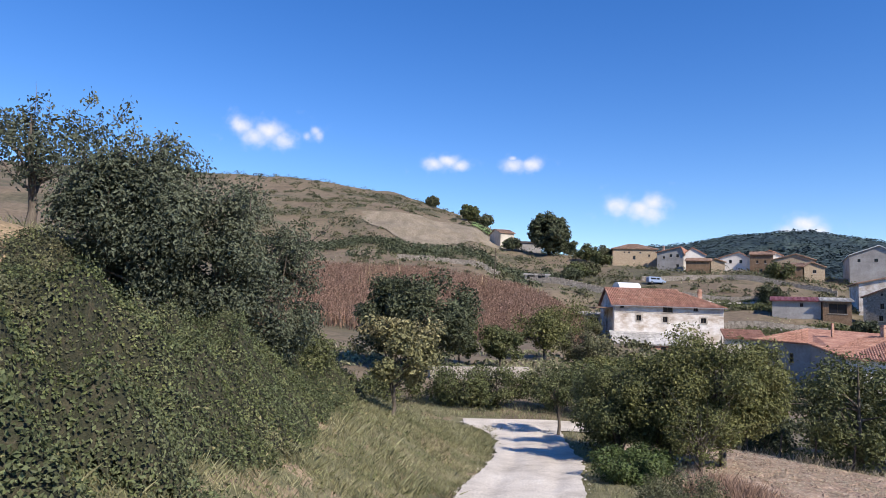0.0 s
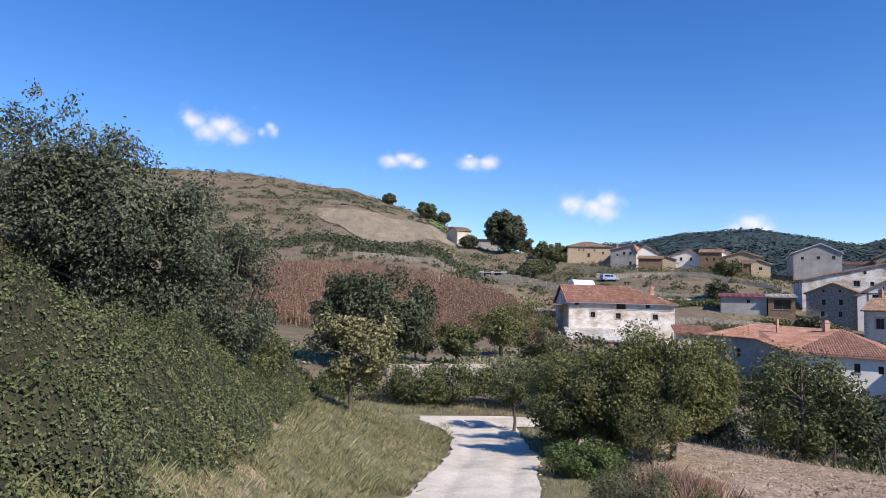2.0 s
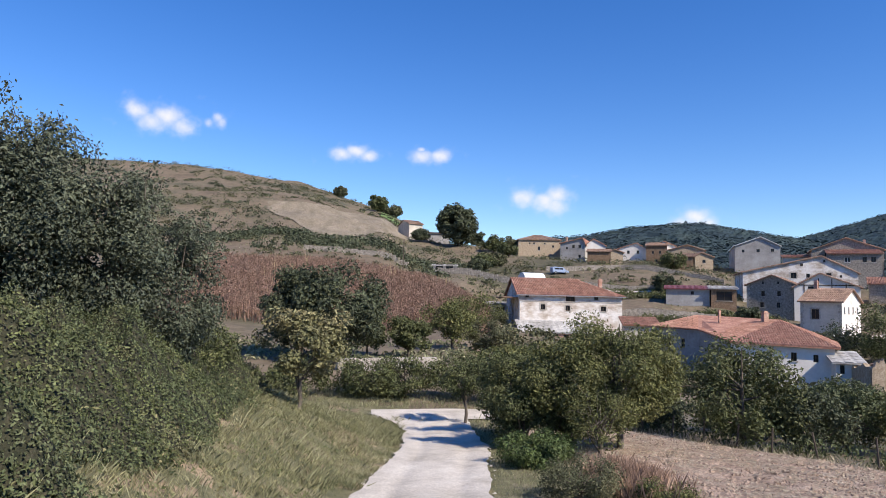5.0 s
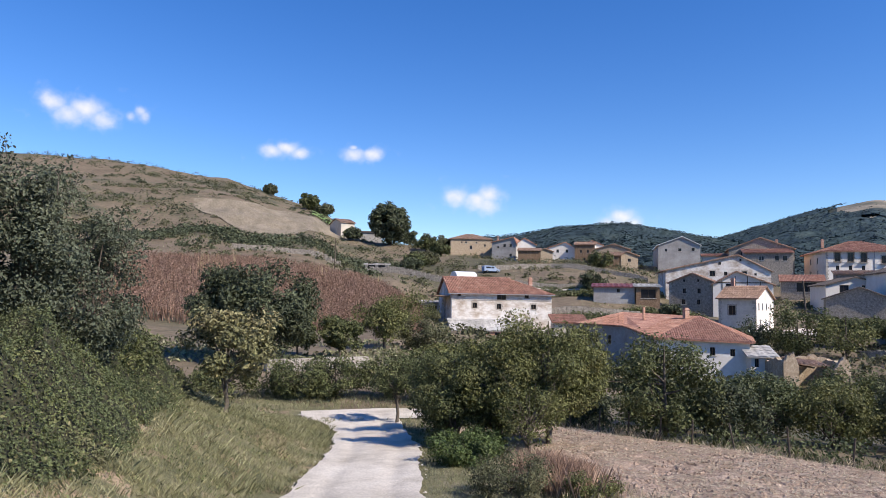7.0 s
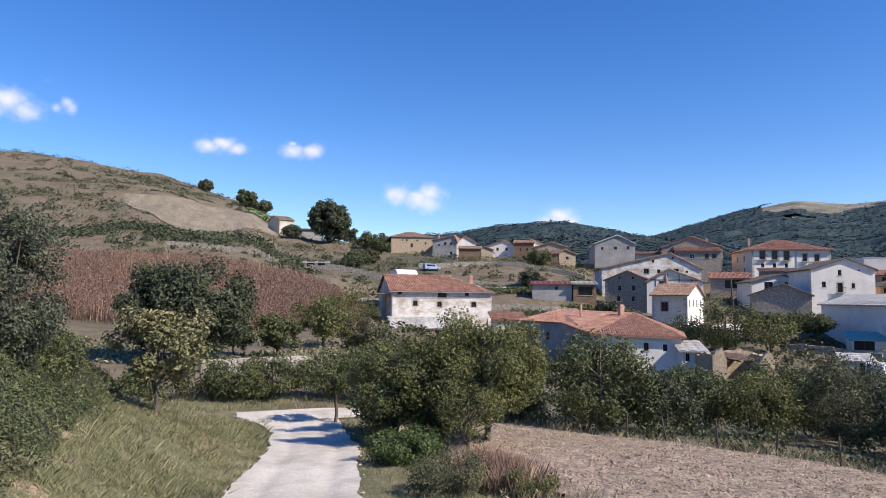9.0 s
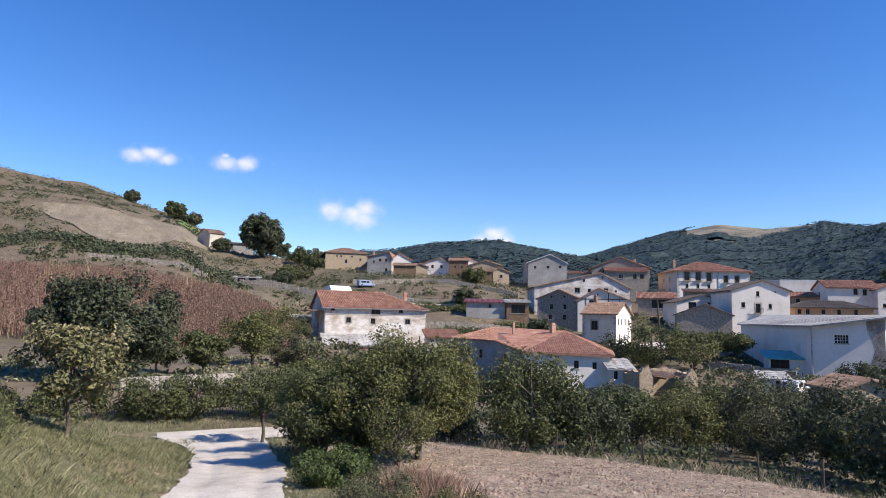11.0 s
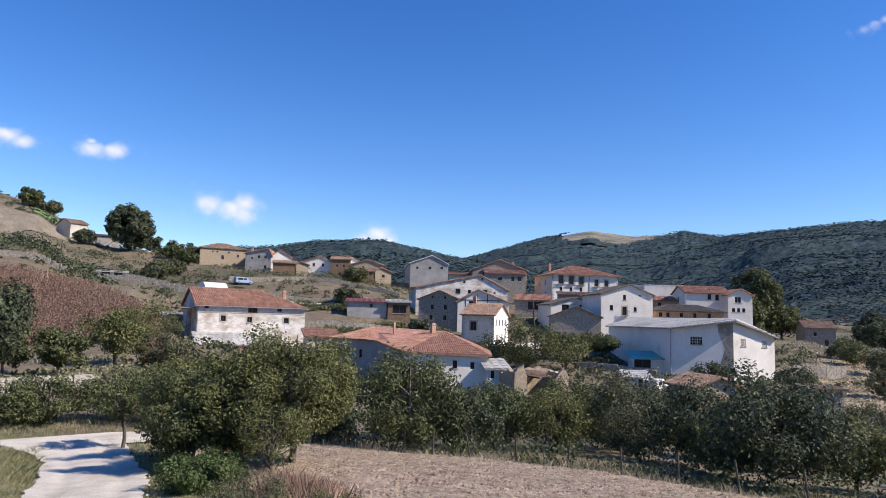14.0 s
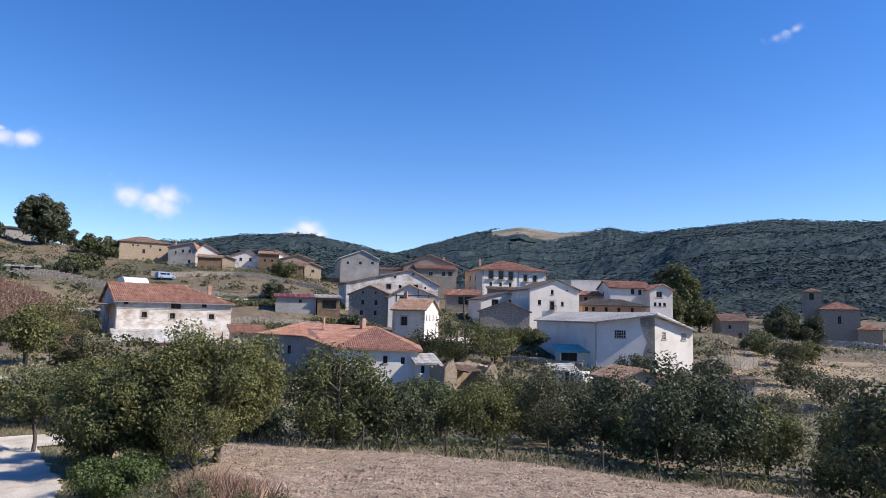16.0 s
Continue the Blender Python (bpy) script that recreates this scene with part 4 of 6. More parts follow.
house("maroon_shed", "long low shed with maroon sheet roof", 56.7, 119.2, 2.6, 116, 7.4, 6, 2.7, "shed", 0.7, wall=M_grey, cover=M_maroon, sheet_roof=True, wins=[(4.5, 1.9, 0.5, 0.6)], category="shed")
house("grey_roof_shed", "brown open shed with grey sheet roof", 63.3, 115.4, 2.6, 116, 4.2, 6, 2.8, "shed", 0.6, wall=M_brown, cover=M_greyroof, sheet_roof=True, wins=[(2.2, 1.4, 2.6, 1.6)], category="shed")
house("field_shelter", "small open field shelter with grey sheet roof", 18.0, 154.0, 7.7, 100, 5.2, 4, 2.4, "shed", 0.4, wall=M_grey, cover=M_greyroof, sheet_roof=True, wins=[(1.4, 1.9, 1.6, 1.3, "light"), (3.7, 1.9, 1.6, 1.3, "light")], category="shelter", spread=6)

# ---- ground, lane and fields ----

level(38.4, 145.0, 6.9, 9), level(50.6, 164.4, 9.4, 8)
AZ = np.concatenate([np.arange(-50, 84, 0.5), np.arange(84, 310.1, 4.0)])
AZ[-1] = 310
RINGS = np.concatenate([[0.02], 0.6 * 1.0285 ** np.arange(0, 322)])
RINGS = RINGS[RINGS < 4700]
gu, gv = np.meshgrid(AZ, RINGS)
gx, gy = polar(gu, gv)
gz = land(gx, gy)
gi = np.arange(gx.size).reshape(gx.shape)
gf = np.stack([gi[:-1, :-1], gi[:-1, 1:], gi[1:, 1:], gi[1:, :-1]], -1).reshape(-1, 4)
ground = soup("ground", np.stack([gx, gy, gz], -1).reshape(-1, 3), gf, M_ground, smooth=True)
tagged(ground, "dry grassy ground rising to hills and wooded ridges", "ground", kind="structure")
for m in (M_bank, M_forest_haze, M_heath, M_sward):
    ground.data.materials.append(m)
fx, fy = gx[:-1, :-1].ravel(), gy[:-1, :-1].ravel()
fd, fa_ = np.hypot(fx, fy), gu[:-1, :-1].ravel()
zone = np.zeros(len(gf), np.int32)
zone[(fx < road_mid(fy) - 1.2) & (fd < 30)] = 1
zone[(fx < road_mid(fy) - 1.15) & (fd < 34) & (fx > road_mid(fy) - 5.2) & (fnoise(fx / 0.7, fy / 0.7, 12) < 0.66)] = 4
zone[(fx > road_mid(fy) + 1.1) & (fx < road_mid(fy) + 4) & (fd < 30) & (fy > 2)] = 4
wood = fnoise(fx / 60, fy / 60, 4)
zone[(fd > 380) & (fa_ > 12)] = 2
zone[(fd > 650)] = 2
BARE = lambda a, w: 150 + 3.0 * (a - 46.8) ** 2 * (0.5 + w) + 75 * w  # height above which the summit is bare
top = (fd > 1350) & (gz[:-1, :-1].ravel() > BARE(fa_, wood)) & (fa_ > 38) & (fa_ < 54)
zone[top] = 3
ground.data.polygons.foreach_set("material_index", zone)

sheet("lane_road", M_gravel, np.linspace(-1.22, 1.22, 25), np.linspace(-20, 28.5, 320), lambda u, v: (road_mid(v) + u * (1 + 0.22 * (fnoise(v / 1.1, v * 0 + np.sign(u) * 2, 5) - 0.5) + 0.05 * (vnoise(v / 0.3, np.sign(u) * 3 + 0 * v, 6) - 0.5)) - 0.075 * np.clip(v - 24, 0, 9) ** 2 * np.clip(-u / 1.22, 0, 1), v), 0.085, "pale gravel lane running downhill", lambda x, y: -0.05 * np.exp(-(((np.abs(x - road_mid(y)) - 0.62) / 0.2) ** 2)) * (0.6 + 0.4 * vnoise(y / 1.5, x * 0, 8)) + 0.02 * (vnoise(x / 0.25, y / 0.25, 7) - 0.5))
sheet("cross_road", M_gravel, np.linspace(-2.2, 7.5, 60), np.linspace(-1.15, 1.15, 9), lambda u, v: (3.2 + u, 28.6 + v - 0.02 * u * u * (u < 0) + 0.05 * u), 0.05, "pale gravel lane crossing at the bottom")
FIELD_FAR = lambda x: np.interp(x, [5, 9.4, 13.7, 16.2, 18.3, 19.3, 26], [25.0, 24.4, 19.6, 14.2, 10.0, 7.6, -3])
sheet("ploughed_field", M_soil, np.linspace(0, 1, 200), np.linspace(6.0, 24.0, 240), lambda u, v: (v, 2.0 + (np.maximum(FIELD_FAR(v), 2.2) - 2.0) * u), 0.06, "brown harvested field with straw stubble", lambda x, y: 0.11 * (fnoise(x / 0.26, y / 0.26, 81) - 0.5) + 0.05 * (vnoise((x - y) / 0.35, (x + y) / 6, 83) - 0.5))
STUB_LOW = lambda a: np.interp(a, [-7, -6, -3, 0, 4.5], [215, 203, 177, 184, 224])
STUB_HIGH = lambda a: np.interp(a, [-7, -3.3, 0.6, 4.5], [226, 230, 252, 262])
sheet("stubble_field", M_stubble, np.linspace(-7, 4.5, 80), np.linspace(0, 1, 40), lambda u, v: polar(u, STUB_LOW(u) * (1 - v) + STUB_HIGH(u) * v), 0.2, "dry mown slope below the hilltop")
sheet("dry_meadow", M_gold, np.linspace(61.5, 78, 60), np.linspace(84, 150, 60), lambda u, v: polar(u, v), 0.15, "golden dry meadow below the church")
sheet("turf_field", M_turf, np.linspace(2.2, 5.2, 24), np.linspace(266, 292, 14), lambda u, v: polar(u, v), 0.4, "strip of green turf on the shoulder of the hill")

# ---- plants ----
def unit(v):
    return v / np.maximum(np.linalg.norm(v, axis=1, keepdims=True), 1e-9)


def leaf_quads(P, size, facing=None, bias=0.6, aspect=0.55, rng=RNG):
    """Folded diamond leaves at points P; facing: preferred normals."""
    n = len(P)
    nrm = unit(rng.normal(size=(n, 3)))
    if facing is not None:
        nrm = unit(nrm * (1 - bias) + facing * bias)
    ln = unit(np.cross(nrm, rng.normal(size=(n, 3))))
    sd = np.cross(nrm, ln)
    s = (size * rng.uniform(0.6, 1.35, n))[:, None]
    V = np.stack([P - ln * s * 0.5, P + sd * s * aspect * 0.5 + nrm * s * 0.1, P + ln * s * 0.5 - nrm * s * 0.06, P - sd * s * aspect * 0.5 + nrm * s * 0.1], 1).reshape(-1, 3)
    return V, np.arange(n * 4).reshape(n, 4)


def tube(points, radii, sides=6):
    """Verts and quads of a bent tapered tube."""
    pts = np.array(points, float)
    V, F = [], []
    for i, (p, r) in enumerate(zip(pts, radii)):
        t = pts[min(i + 1, len(pts) - 1)] - pts[max(i - 1, 0)]
        t = t / np.linalg.norm(t)
        a = np.cross(t, [0.31, 0.95, 0.1])
        a /= np.linalg.norm(a)
        b = np.cross(t, a)
        for k in range(sides):
            w = 2 * math.pi * k / sides
            V.append(p + r * (a * math.cos(w) + b * math.sin(w)))
    for i in range(len(pts) - 1):
        for k in range(sides):
            k2 = (k + 1) % sides
            F.append((i * sides + k, i * sides + k2, (i + 1) * sides + k2, (i + 1) * sides + k))
    return V, F


def tree(name, label, x, y, h, w, leaf, count, material, seed, clear=0.25, trunk=None, top=1.0, lean=0.0, clumps=34, bare=0, z=None, category="tree", group="", spiky=0.0):
    """A tree or tall shrub: trunk with limbs, and a crown of leaves gathered in clumps round its twigs."""
    rng = np.random.default_rng(seed)
    z = land1(x, y) - 0.05 if z is None else z
    ob = thing(name, pose(x, y, z), label, category, group)
    r = trunk or 0.03 * h
    V, F = [], []

    def add(pts, rad, sides=6):
        v, f = tube(pts, rad, sides)
        F.extend([tuple(i + len(V) for i in q) for q in f])
        V.extend(v)
    zc = h * (clear + 1) / 2
    ax = np.array([lean * h * 0.3, 0.0, 0.0])
    add([(0, 0, -0.3), (0.03 * h, 0, h * clear * 0.5), tuple(ax * 0.4 + [0.02 * h, 0.02 * h, h * clear]), tuple(ax * 0.8 + [0, 0, zc]), tuple(ax + [0, 0, h * 0.9])], [r * 1.3, r, r * 0.85, r * 0.5, r * 0.12], 8)
    C = []
    rz = h * (1 - clear) / 2
    for k in range(clumps):
        d = unit(rng.normal(size=(1, 3)))[0]
        d[2] = d[2] * 0.85 + 0.1
        rr = rng.uniform(0.45, 0.98) ** 0.6
        lump = 0.78 + 0.4 * rng.random()
        c = np.array([d[0] * w / 2, d[1] * w / 2, d[2] * rz]) * rr * lump
        shrink = 1 - (1 - top) * max(0, c[2] / rz)
        c[:2] *= shrink
        c += ax * (0.5 + 0.5 * c[2] / rz) + [0, 0, zc]
        C.append(c)
        if k < 14 + bare:
            s = np.array([0.01 * h, 0.01 * h, h * rng.uniform(clear * 0.8, max(clear + 0.1, 0.55))])
            mid = (s + c) / 2 + [0, 0, 0.05 * h * rng.normal()]
            add([tuple(s), tuple(mid), tuple(c)], [r * 0.45, r * 0.25, r * 0.06], 5)
    for k in range(bare):  # leafless twigs that stand out of the crown
        c = C[k % len(C)]
        tip = c + (c - [0, 0, zc * 0.7]) * rng.uniform(0.25, 0.5) + rng.normal(size=3) * 0.1 * w
        add([tuple(c * 0.8 + np.array([0, 0, zc]) * 0.2), tuple((c + tip) / 2 + rng.normal(size=3) * 0.03 * w), tuple(tip)], [r * 0.16, r * 0.1, r * 0.03], 4)
    C = np.array(C)
    high = h * (1 - clear)
    rc = 0.54 * (w * w * high / len(C)) ** (1 / 3) * rng.uniform(0.65, 1.4, len(C))
    shoots = []
    order = np.argsort(-(C[:, 2] + 0.3 * np.hypot(C[:, 0], C[:, 1])))
    for k in range(int(60 * spiky)):  # upright leafy shoots round the top of the crown
        c = C[order[k % max(4, len(C) // 2)]] + rng.normal(size=3) * rc.mean() * 0.5
        tip = c + np.array([rng.normal() * 0.1 * w, rng.normal() * 0.1 * w, rc.mean() * 0.8 + h * rng.uniform(0.01, 0.1)])
        add([tuple(c), tuple((c + tip) / 2 + rng.normal(size=3) * 0.02 * w), tuple(tip)], [r * 0.1, r * 0.07, r * 0.03], 3)
        f = rng.uniform(0.2, 1.0, 42)[:, None]
        shoots.append(c * (1 - f) + tip * f + rng.normal(size=(42, 3)) * leaf * 0.8)
    soup("trunk", np.array(V), np.array(F), M_bark, ob, smooth=True)
    weight = rc ** 2 / (rc ** 2).sum()
    pick = rng.choice(len(C), count, p=weight)
    ball = unit(rng.normal(size=(count, 3)))
    far_out = rng.random(count) ** 0.4 * np.where(rng.random(count) < 0.1, 1.25, 1.0)
    P = C[pick] + ball * (rc[pick] * far_out)[:, None] * [1.0, 1.0, 0.85]
    P[:, 2] += 0.25 * rc[pick] * (fnoise(P[:, 0] / (0.3 * w) + seed, P[:, 1] / (0.3 * w) + P[:, 2], seed) - 0.5)
    ctr = np.array([ax[0] * 0.6, 0, zc])
    out = unit((P - ctr) / np.array([w, w, high]))
    keep = P[:, 2] > min(h * clear * 0.35, 0.05 * h) + 0.02
    V, F = leaf_quads(P[keep], leaf, unit(ball[keep] * 0.8 + out[keep] * 0.5 + [0, 0, 0.4]), 0.55, rng=rng)
    if shoots:
        S = np.concatenate(shoots)
        V2, F2 = leaf_quads(S, leaf, np.array([[0.2, -0.3, 0.6]]), 0.3, rng=rng)
        V, F = np.concatenate([V, V2]), np.concatenate([F, F2 + len(V)])
    soup("crown", V, F, material, ob)
    return ob


def stuff(name, label, category, V, F, material):
    return tagged(soup(name, V, F, material), label, category, kind="stuff")


def blades(n_pts, height, width, rng=RNG, tilt=0.35):
    """Tapered grass blades at points."""
    n = len(n_pts)
    a = rng.uniform(0, 2 * np.pi, n)
    side = np.stack([np.cos(a), np.sin(a), np.zeros(n)], 1) * (width / 2)
    h = height * rng.uniform(0.45, 1.25, n)
    bend = rng.normal(size=(n, 3)) * [1, 1, 0] * (tilt * h)[:, None]
    up = np.stack([np.zeros(n), np.zeros(n), h], 1)
    V = np.stack([n_pts - side, n_pts + side, n_pts + up * 0.6 + bend * 0.45 + side * 0.7, n_pts + up + bend], 1).reshape(-1, 3)
    return V, np.arange(n * 4).reshape(n, 4)


# trees on the bank
tree("apple_tree", "thin apple tree with sparse leaves and bent trunk on the bank", -8.0, 13.1, 2.5, 2.2, 0.085, 3600, L_plum, 11, 0.3, trunk=0.085, clumps=36, spiky=0.2, bare=6, lean=-0.15, group="bank trees")
tree("wild_plum_tree", "dark dense wild plum tree on the bank", -6.05, 12.2, 3.1, 1.7, 0.075, 13000, L_plum, 12, 0.05, spiky=0.3, clumps=34, group="bank trees")
tree("wild_plum_tree", "tall dark wild plum tree with upright shoots", -5.25, 12.4, 3.7, 2.1, 0.075, 21000, L_plum, 13, 0.05, spiky=0.5, clumps=50, top=0.8, group="bank trees")
tree("wild_plum_tree", "dark leafy wild plum shrub hanging over the bank", -4.35, 13.2, 3.6, 2.2, 0.072, 21000, L_plum, 14, 0.02, spiky=0.3, clumps=50, top=0.8, group="bank trees")
tree("wild_plum_tree", "dark leafy shrub low on the bank", -3.6, 14.3, 3.2, 2.3, 0.072, 20000, L_plum, 15, 0.02, clumps=52, spiky=0.15, top=0.8, group="bank trees")
tree("peach_tree", "small peach tree with pale turning leaves beside the lane", -1.3, 18.9, 2.7, 2.4, 0.12, 5200, L_pale, 16, 0.2, trunk=0.06, clumps=30, group="bank trees")
tree("hazel_shrub", "green hazel shrub on the bank above the lane", -3.5, 16.7, 1.3, 1.9, 0.08, 4200, L_mid, 17, 0.05, clumps=30, group="bank trees", category="shrub")
# trees by the crossing
tree("young_lime_tree", "young tree with straight dark trunk by the crossing", 4.45, 26.4, 2.5, 1.7, 0.1, 3200, L_mid, 21, 0.36, trunk=0.06, clumps=26, group="lane trees")
tree("walnut_tree", "broad walnut tree with olive leaves", 7.6, 18.9, 4.0, 3.5, 0.09, 34000, L_olive, 22, 0.02, trunk=0.12, clumps=74, bare=6, group="lane trees")
tree("walnut_tree", "lower walnut tree grown into its neighbour", 6.15, 19.2, 3.3, 2.8, 0.09, 22000, L_olive, 29, 0.0, trunk=0.1, clumps=50, group="lane trees")
tree("hawthorn", "dense hawthorn thicket beside the lane", 5.9, 22.9, 3.1, 2.5, 0.1, 14000, L_mid, 23, 0.03, clumps=48, group="lane trees")
tree("hawthorn", "dark hawthorn at the foot of the walnut trees", 5.0, 19.6, 2.8, 2.3, 0.09, 13000, L_mid, 24, 0.0, clumps=40, group="lane trees", category="shrub")
tree("dead_plum", "half-dead shrub of bare grey twigs before the walnut", 6.3, 16.9, 1.9, 1.7, 0.07, 2600, L_olive, 25, 0.1, trunk=0.04, clumps=34, bare=34, group="lane trees", category="shrub")
tree("nettle_clump", "bright green nettles in the verge below the walnut", 4.45, 16.1, 0.75, 1.7, 0.07, 7500, L_nettle, 26, 0.0, clumps=40, group="verge plants", category="nettles")
tree("nettle_clump", "bright green nettles beside the lane", 5.0, 17.3, 0.8, 1.4, 0.07, 5200, L_nettle, 28, 0.0, clumps=30, group="verge plants", category="nettles")
tree("sloe_shrub", "grey-green twiggy sloe shrub on the verge", 4.15, 12.0, 0.75, 1.5, 0.045, 6500, L_scrub, 27, 0.0, clumps=44, bare=14, group="verge plants", category="shrub")
tree("dogwood_shrub", "low yellow-green shrub at the field edge", 5.35, 11.4, 0.5, 1.0, 0.05, 3000, L_olive, 31, 0.0, clumps=24, group="verge plants", category="shrub")
for k, (x, y, h, w) in enumerate([(-2.3, 32.3, 1.7, 3.2), (0.6, 32.6, 1.9, 3.0), (2.6, 32.4, 2.1, 3.0), (5.2, 32.0, 2.3, 3.2), (7.6, 31.4, 2.4, 3.4), (9.8, 29.6, 2.6, 3.4)]):
    tree("hedge_shrub", "green roadside hedge shrub behind the crossing", x, y, h, w, 0.13, 5200, L_mid, 30 + k, 0.0, clumps=30, category="shrub", group="crossing hedge")
# trees beyond the bank and under the maize field
tree("holm_oak", "round dark holm oak below the brown field", -0.9, 45.0, 6.3, 6.2, 0.25, 17000, L_dark, 41, 0.0, clumps=60, group="orchard trees")
tree("holm_oak", "dark holm oak leaning beside its neighbour", -3.4, 46.0, 5.7, 4.0, 0.25, 11000, L_dark, 42, 0.0, clumps=46, group="orchard trees")
for k, (x, y, h, w) in enumerate([(4.0, 48.0, 3.0, 3.0), (7.9, 54.0, 3.6, 3.8), (11.5, 57.0, 3.6, 4.0), (1.2, 50.5, 3.0, 3.2), (12.8, 73.9, 4.4, 6.4), (17.8, 88.0, 2.0, 4.6), (14.0, 50.0, 2.2, 4.2), (10.4, 44.0, 2.2, 3.8), (15.5, 60.0, 2.0, 4.2), (20.5, 72.0, 1.6, 4.0), (19.0, 47.0, 2.0, 4.6), (27.0, 66.0, 2.2, 5.0)]):
    tree("orchard_tree", "small orchard tree on the terraces", x, y, h, w, 0.22, 4200, (L_mid, L_olive, L_scrub)[k % 3], 50 + k, 0.15, clumps=30, group="orchard trees")
# trees along the far edge of the ploughed field
EDGE = [(13.4, 22.4, 3.75, 3.9, L_mid, 9500, 0.12), (9.9, 26.3, 1.9, 2.4, L_mid, 4000, 0.11), (11.4, 24.6, 1.7, 1.8, L_dark, 3000, 0.1), (15.6, 22.0, 2.6, 2.6, L_dark, 4500, 0.11), (17.6, 22.8, 3.1, 3.0, L_bramble, 6000, 0.11), (19.6, 21.6, 3.0, 3.2, L_olive, 6000, 0.1), (21.6, 22.8, 3.6, 3.4, L_mid, 6500, 0.11),
        (22.9, 20.6, 4.1, 3.6, L_scrub, 7000, 0.1), (21.0, 18.4, 2.6, 2.8, L_scrub, 5000, 0.09), (22.4, 16.8, 3.6, 3.4, L_dark, 7500, 0.11), (20.6, 12.9, 3.9, 4.0, L_dark, 11000, 0.12), (21.4, 15.0, 2.6, 3.0, L_mid, 5000, 0.11), (23.2, 11.6, 2.8, 2.4, L_olive, 4500, 0.1), (24.4, 9.4, 2.9, 2.8, L_mid, 5500, 0.11), (18.3, 6.0, 3.3, 2.6, L_dark, 8500, 0.11), (21.0, 8.0, 2.0, 2.4, L_mid, 4000, 0.1),
        (26.5, 15.5, 2.6, 3.8, L_scrub, 5500, 0.12), (27.5, 19.5, 2.6, 4.2, L_mid, 5500, 0.13), (25.5, 23.5, 2.6, 4.2, L_dark, 5500, 0.13), (21.0, 27.0, 2.4, 4.2, L_scrub, 5000, 0.13), (16.5, 27.5, 2.3, 4.0, L_mid, 5000, 0.13), (13.0, 29.0, 1.7, 3.0, L_dark, 4500, 0.13), (28.5, 10.5, 2.4, 3.6, L_scrub, 4500, 0.13), (30.0, 6.5, 2.4, 3.6, L_mid, 4500, 0.13)]
for k, (x, y, h, w, m, n, s) in enumerate(EDGE):
    tree("hedgerow_tree", ("dark leafy" if m is L_dark else "dusty grey-green" if m is L_scrub else "yellowing green" if m is L_olive else "green") + " hedgerow tree at the edge of the ploughed field", x, y, h if k in (0, 14) else h - 0.5, w, s * 1.15, int(n * 1.05), m, 80 + k, 0.02, clumps=44, bare=3 if m is L_scrub else 0, group="hedgerow trees")
# trees among the houses and in the hollow
VILLAGE = [(63.3, 74.8, 6.6, 8.4, L_mid), (66.5, 70.5, 5.8, 7.0, L_olive), (59.0, 78.5, 5.0, 6.0, L_dark), (75.0, 53.6, 3.0, 4.6, L_dark), (161.2, 102.6, 17.0, 11.0, L_mid), (170.0, 101.0, 9.0, 10.0, L_mid), (152.0, 100.0, 11.0, 10.0, L_mid), (181.2, 84.7, 6.0, 8.0, L_dark), (190.0, 82.0, 7.0, 8.0, L_dark), (198.0, 92.0, 8.0, 9.0, L_dark), (34.0, 222.4, 14.0, 12.5, L_dark), (42.1, 231.2, 5.0, 6.5, L_dark), (22.0, 224.0, 4.0, 5.5, L_dark), (-7.1, 329.9, 5.0, 6.0, L_scrub), (10.5, 299.7, 6.5, 8.0, L_mid), (16.5, 297.0, 5.0, 8.0, L_scrub),
           (50.5, 222.0, 5.0, 6.5, L_scrub), (44.0, 214.0, 5.5, 6.0, L_mid), (47.0, 205.0, 4.5, 5.5, L_mid), (38.0, 180.0, 4.0, 5.0, L_scrub), (33.0, 172.0, 4.5, 6.0, L_mid), (30.0, 160.0, 3.6, 5.0, L_dark), (84.0, 172.0, 4.5, 7.0, L_mid), (36.0, 112.0, 2.6, 4.5, L_scrub), (63.0, 133.0, 3.8, 5.0, L_dark), (72.0, 131.0, 3.0, 4.0, L_mid), (66.0, 108.0, 2.4, 4.0, L_dark), (110.0, 50.0, 4.0, 5.0, L_scrub), (118.0, 52.0, 4.0, 5.0, L_olive), (126.0, 62.0, 4.5, 6.0, L_mid), (134.0, 68.0, 4.0, 5.0, L_scrub), (37.5, 62.0, 4.6, 5.6, L_mid), (45.0, 58.0, 4.4, 5.4, L_dark), (53.0, 52.0, 4.2, 5.2, L_scrub), (50.0, 44.0, 4.0, 5.0, L_mid), (44.0, 36.0, 4.2, 5.2, L_dark), (60.0, 38.0, 4.0, 5.2, L_mid), (57.0, 28.0, 4.0, 5.0, L_scrub), (48.0, 24.0, 4.2, 5.2, L_dark), (64.0, 24.0, 4.2, 5.4, L_mid), (38.0, 50.0, 4.2, 5.2, L_scrub), (33.0, 42.0, 4.0, 5.0, L_mid), (36.0, 30.0, 4.0, 5.0, L_mid), (40.0, 20.0, 3.8, 4.8, L_scrub), (74.0, 30.0, 4.0, 6.0, L_dark), (88.0, 40.0, 3.6, 5.0, L_scrub), (31.0, 55.0, 4.2, 5.0, L_dark), (80.0, 46.0, 3.2, 5.0, L_dark)]
VILLAGE = [(x, y, 2.1, 4.2, m) if 25 < x < 65 and y < 64 else (x, y, h, w, m) for x, y, h, w, m in VILLAGE]
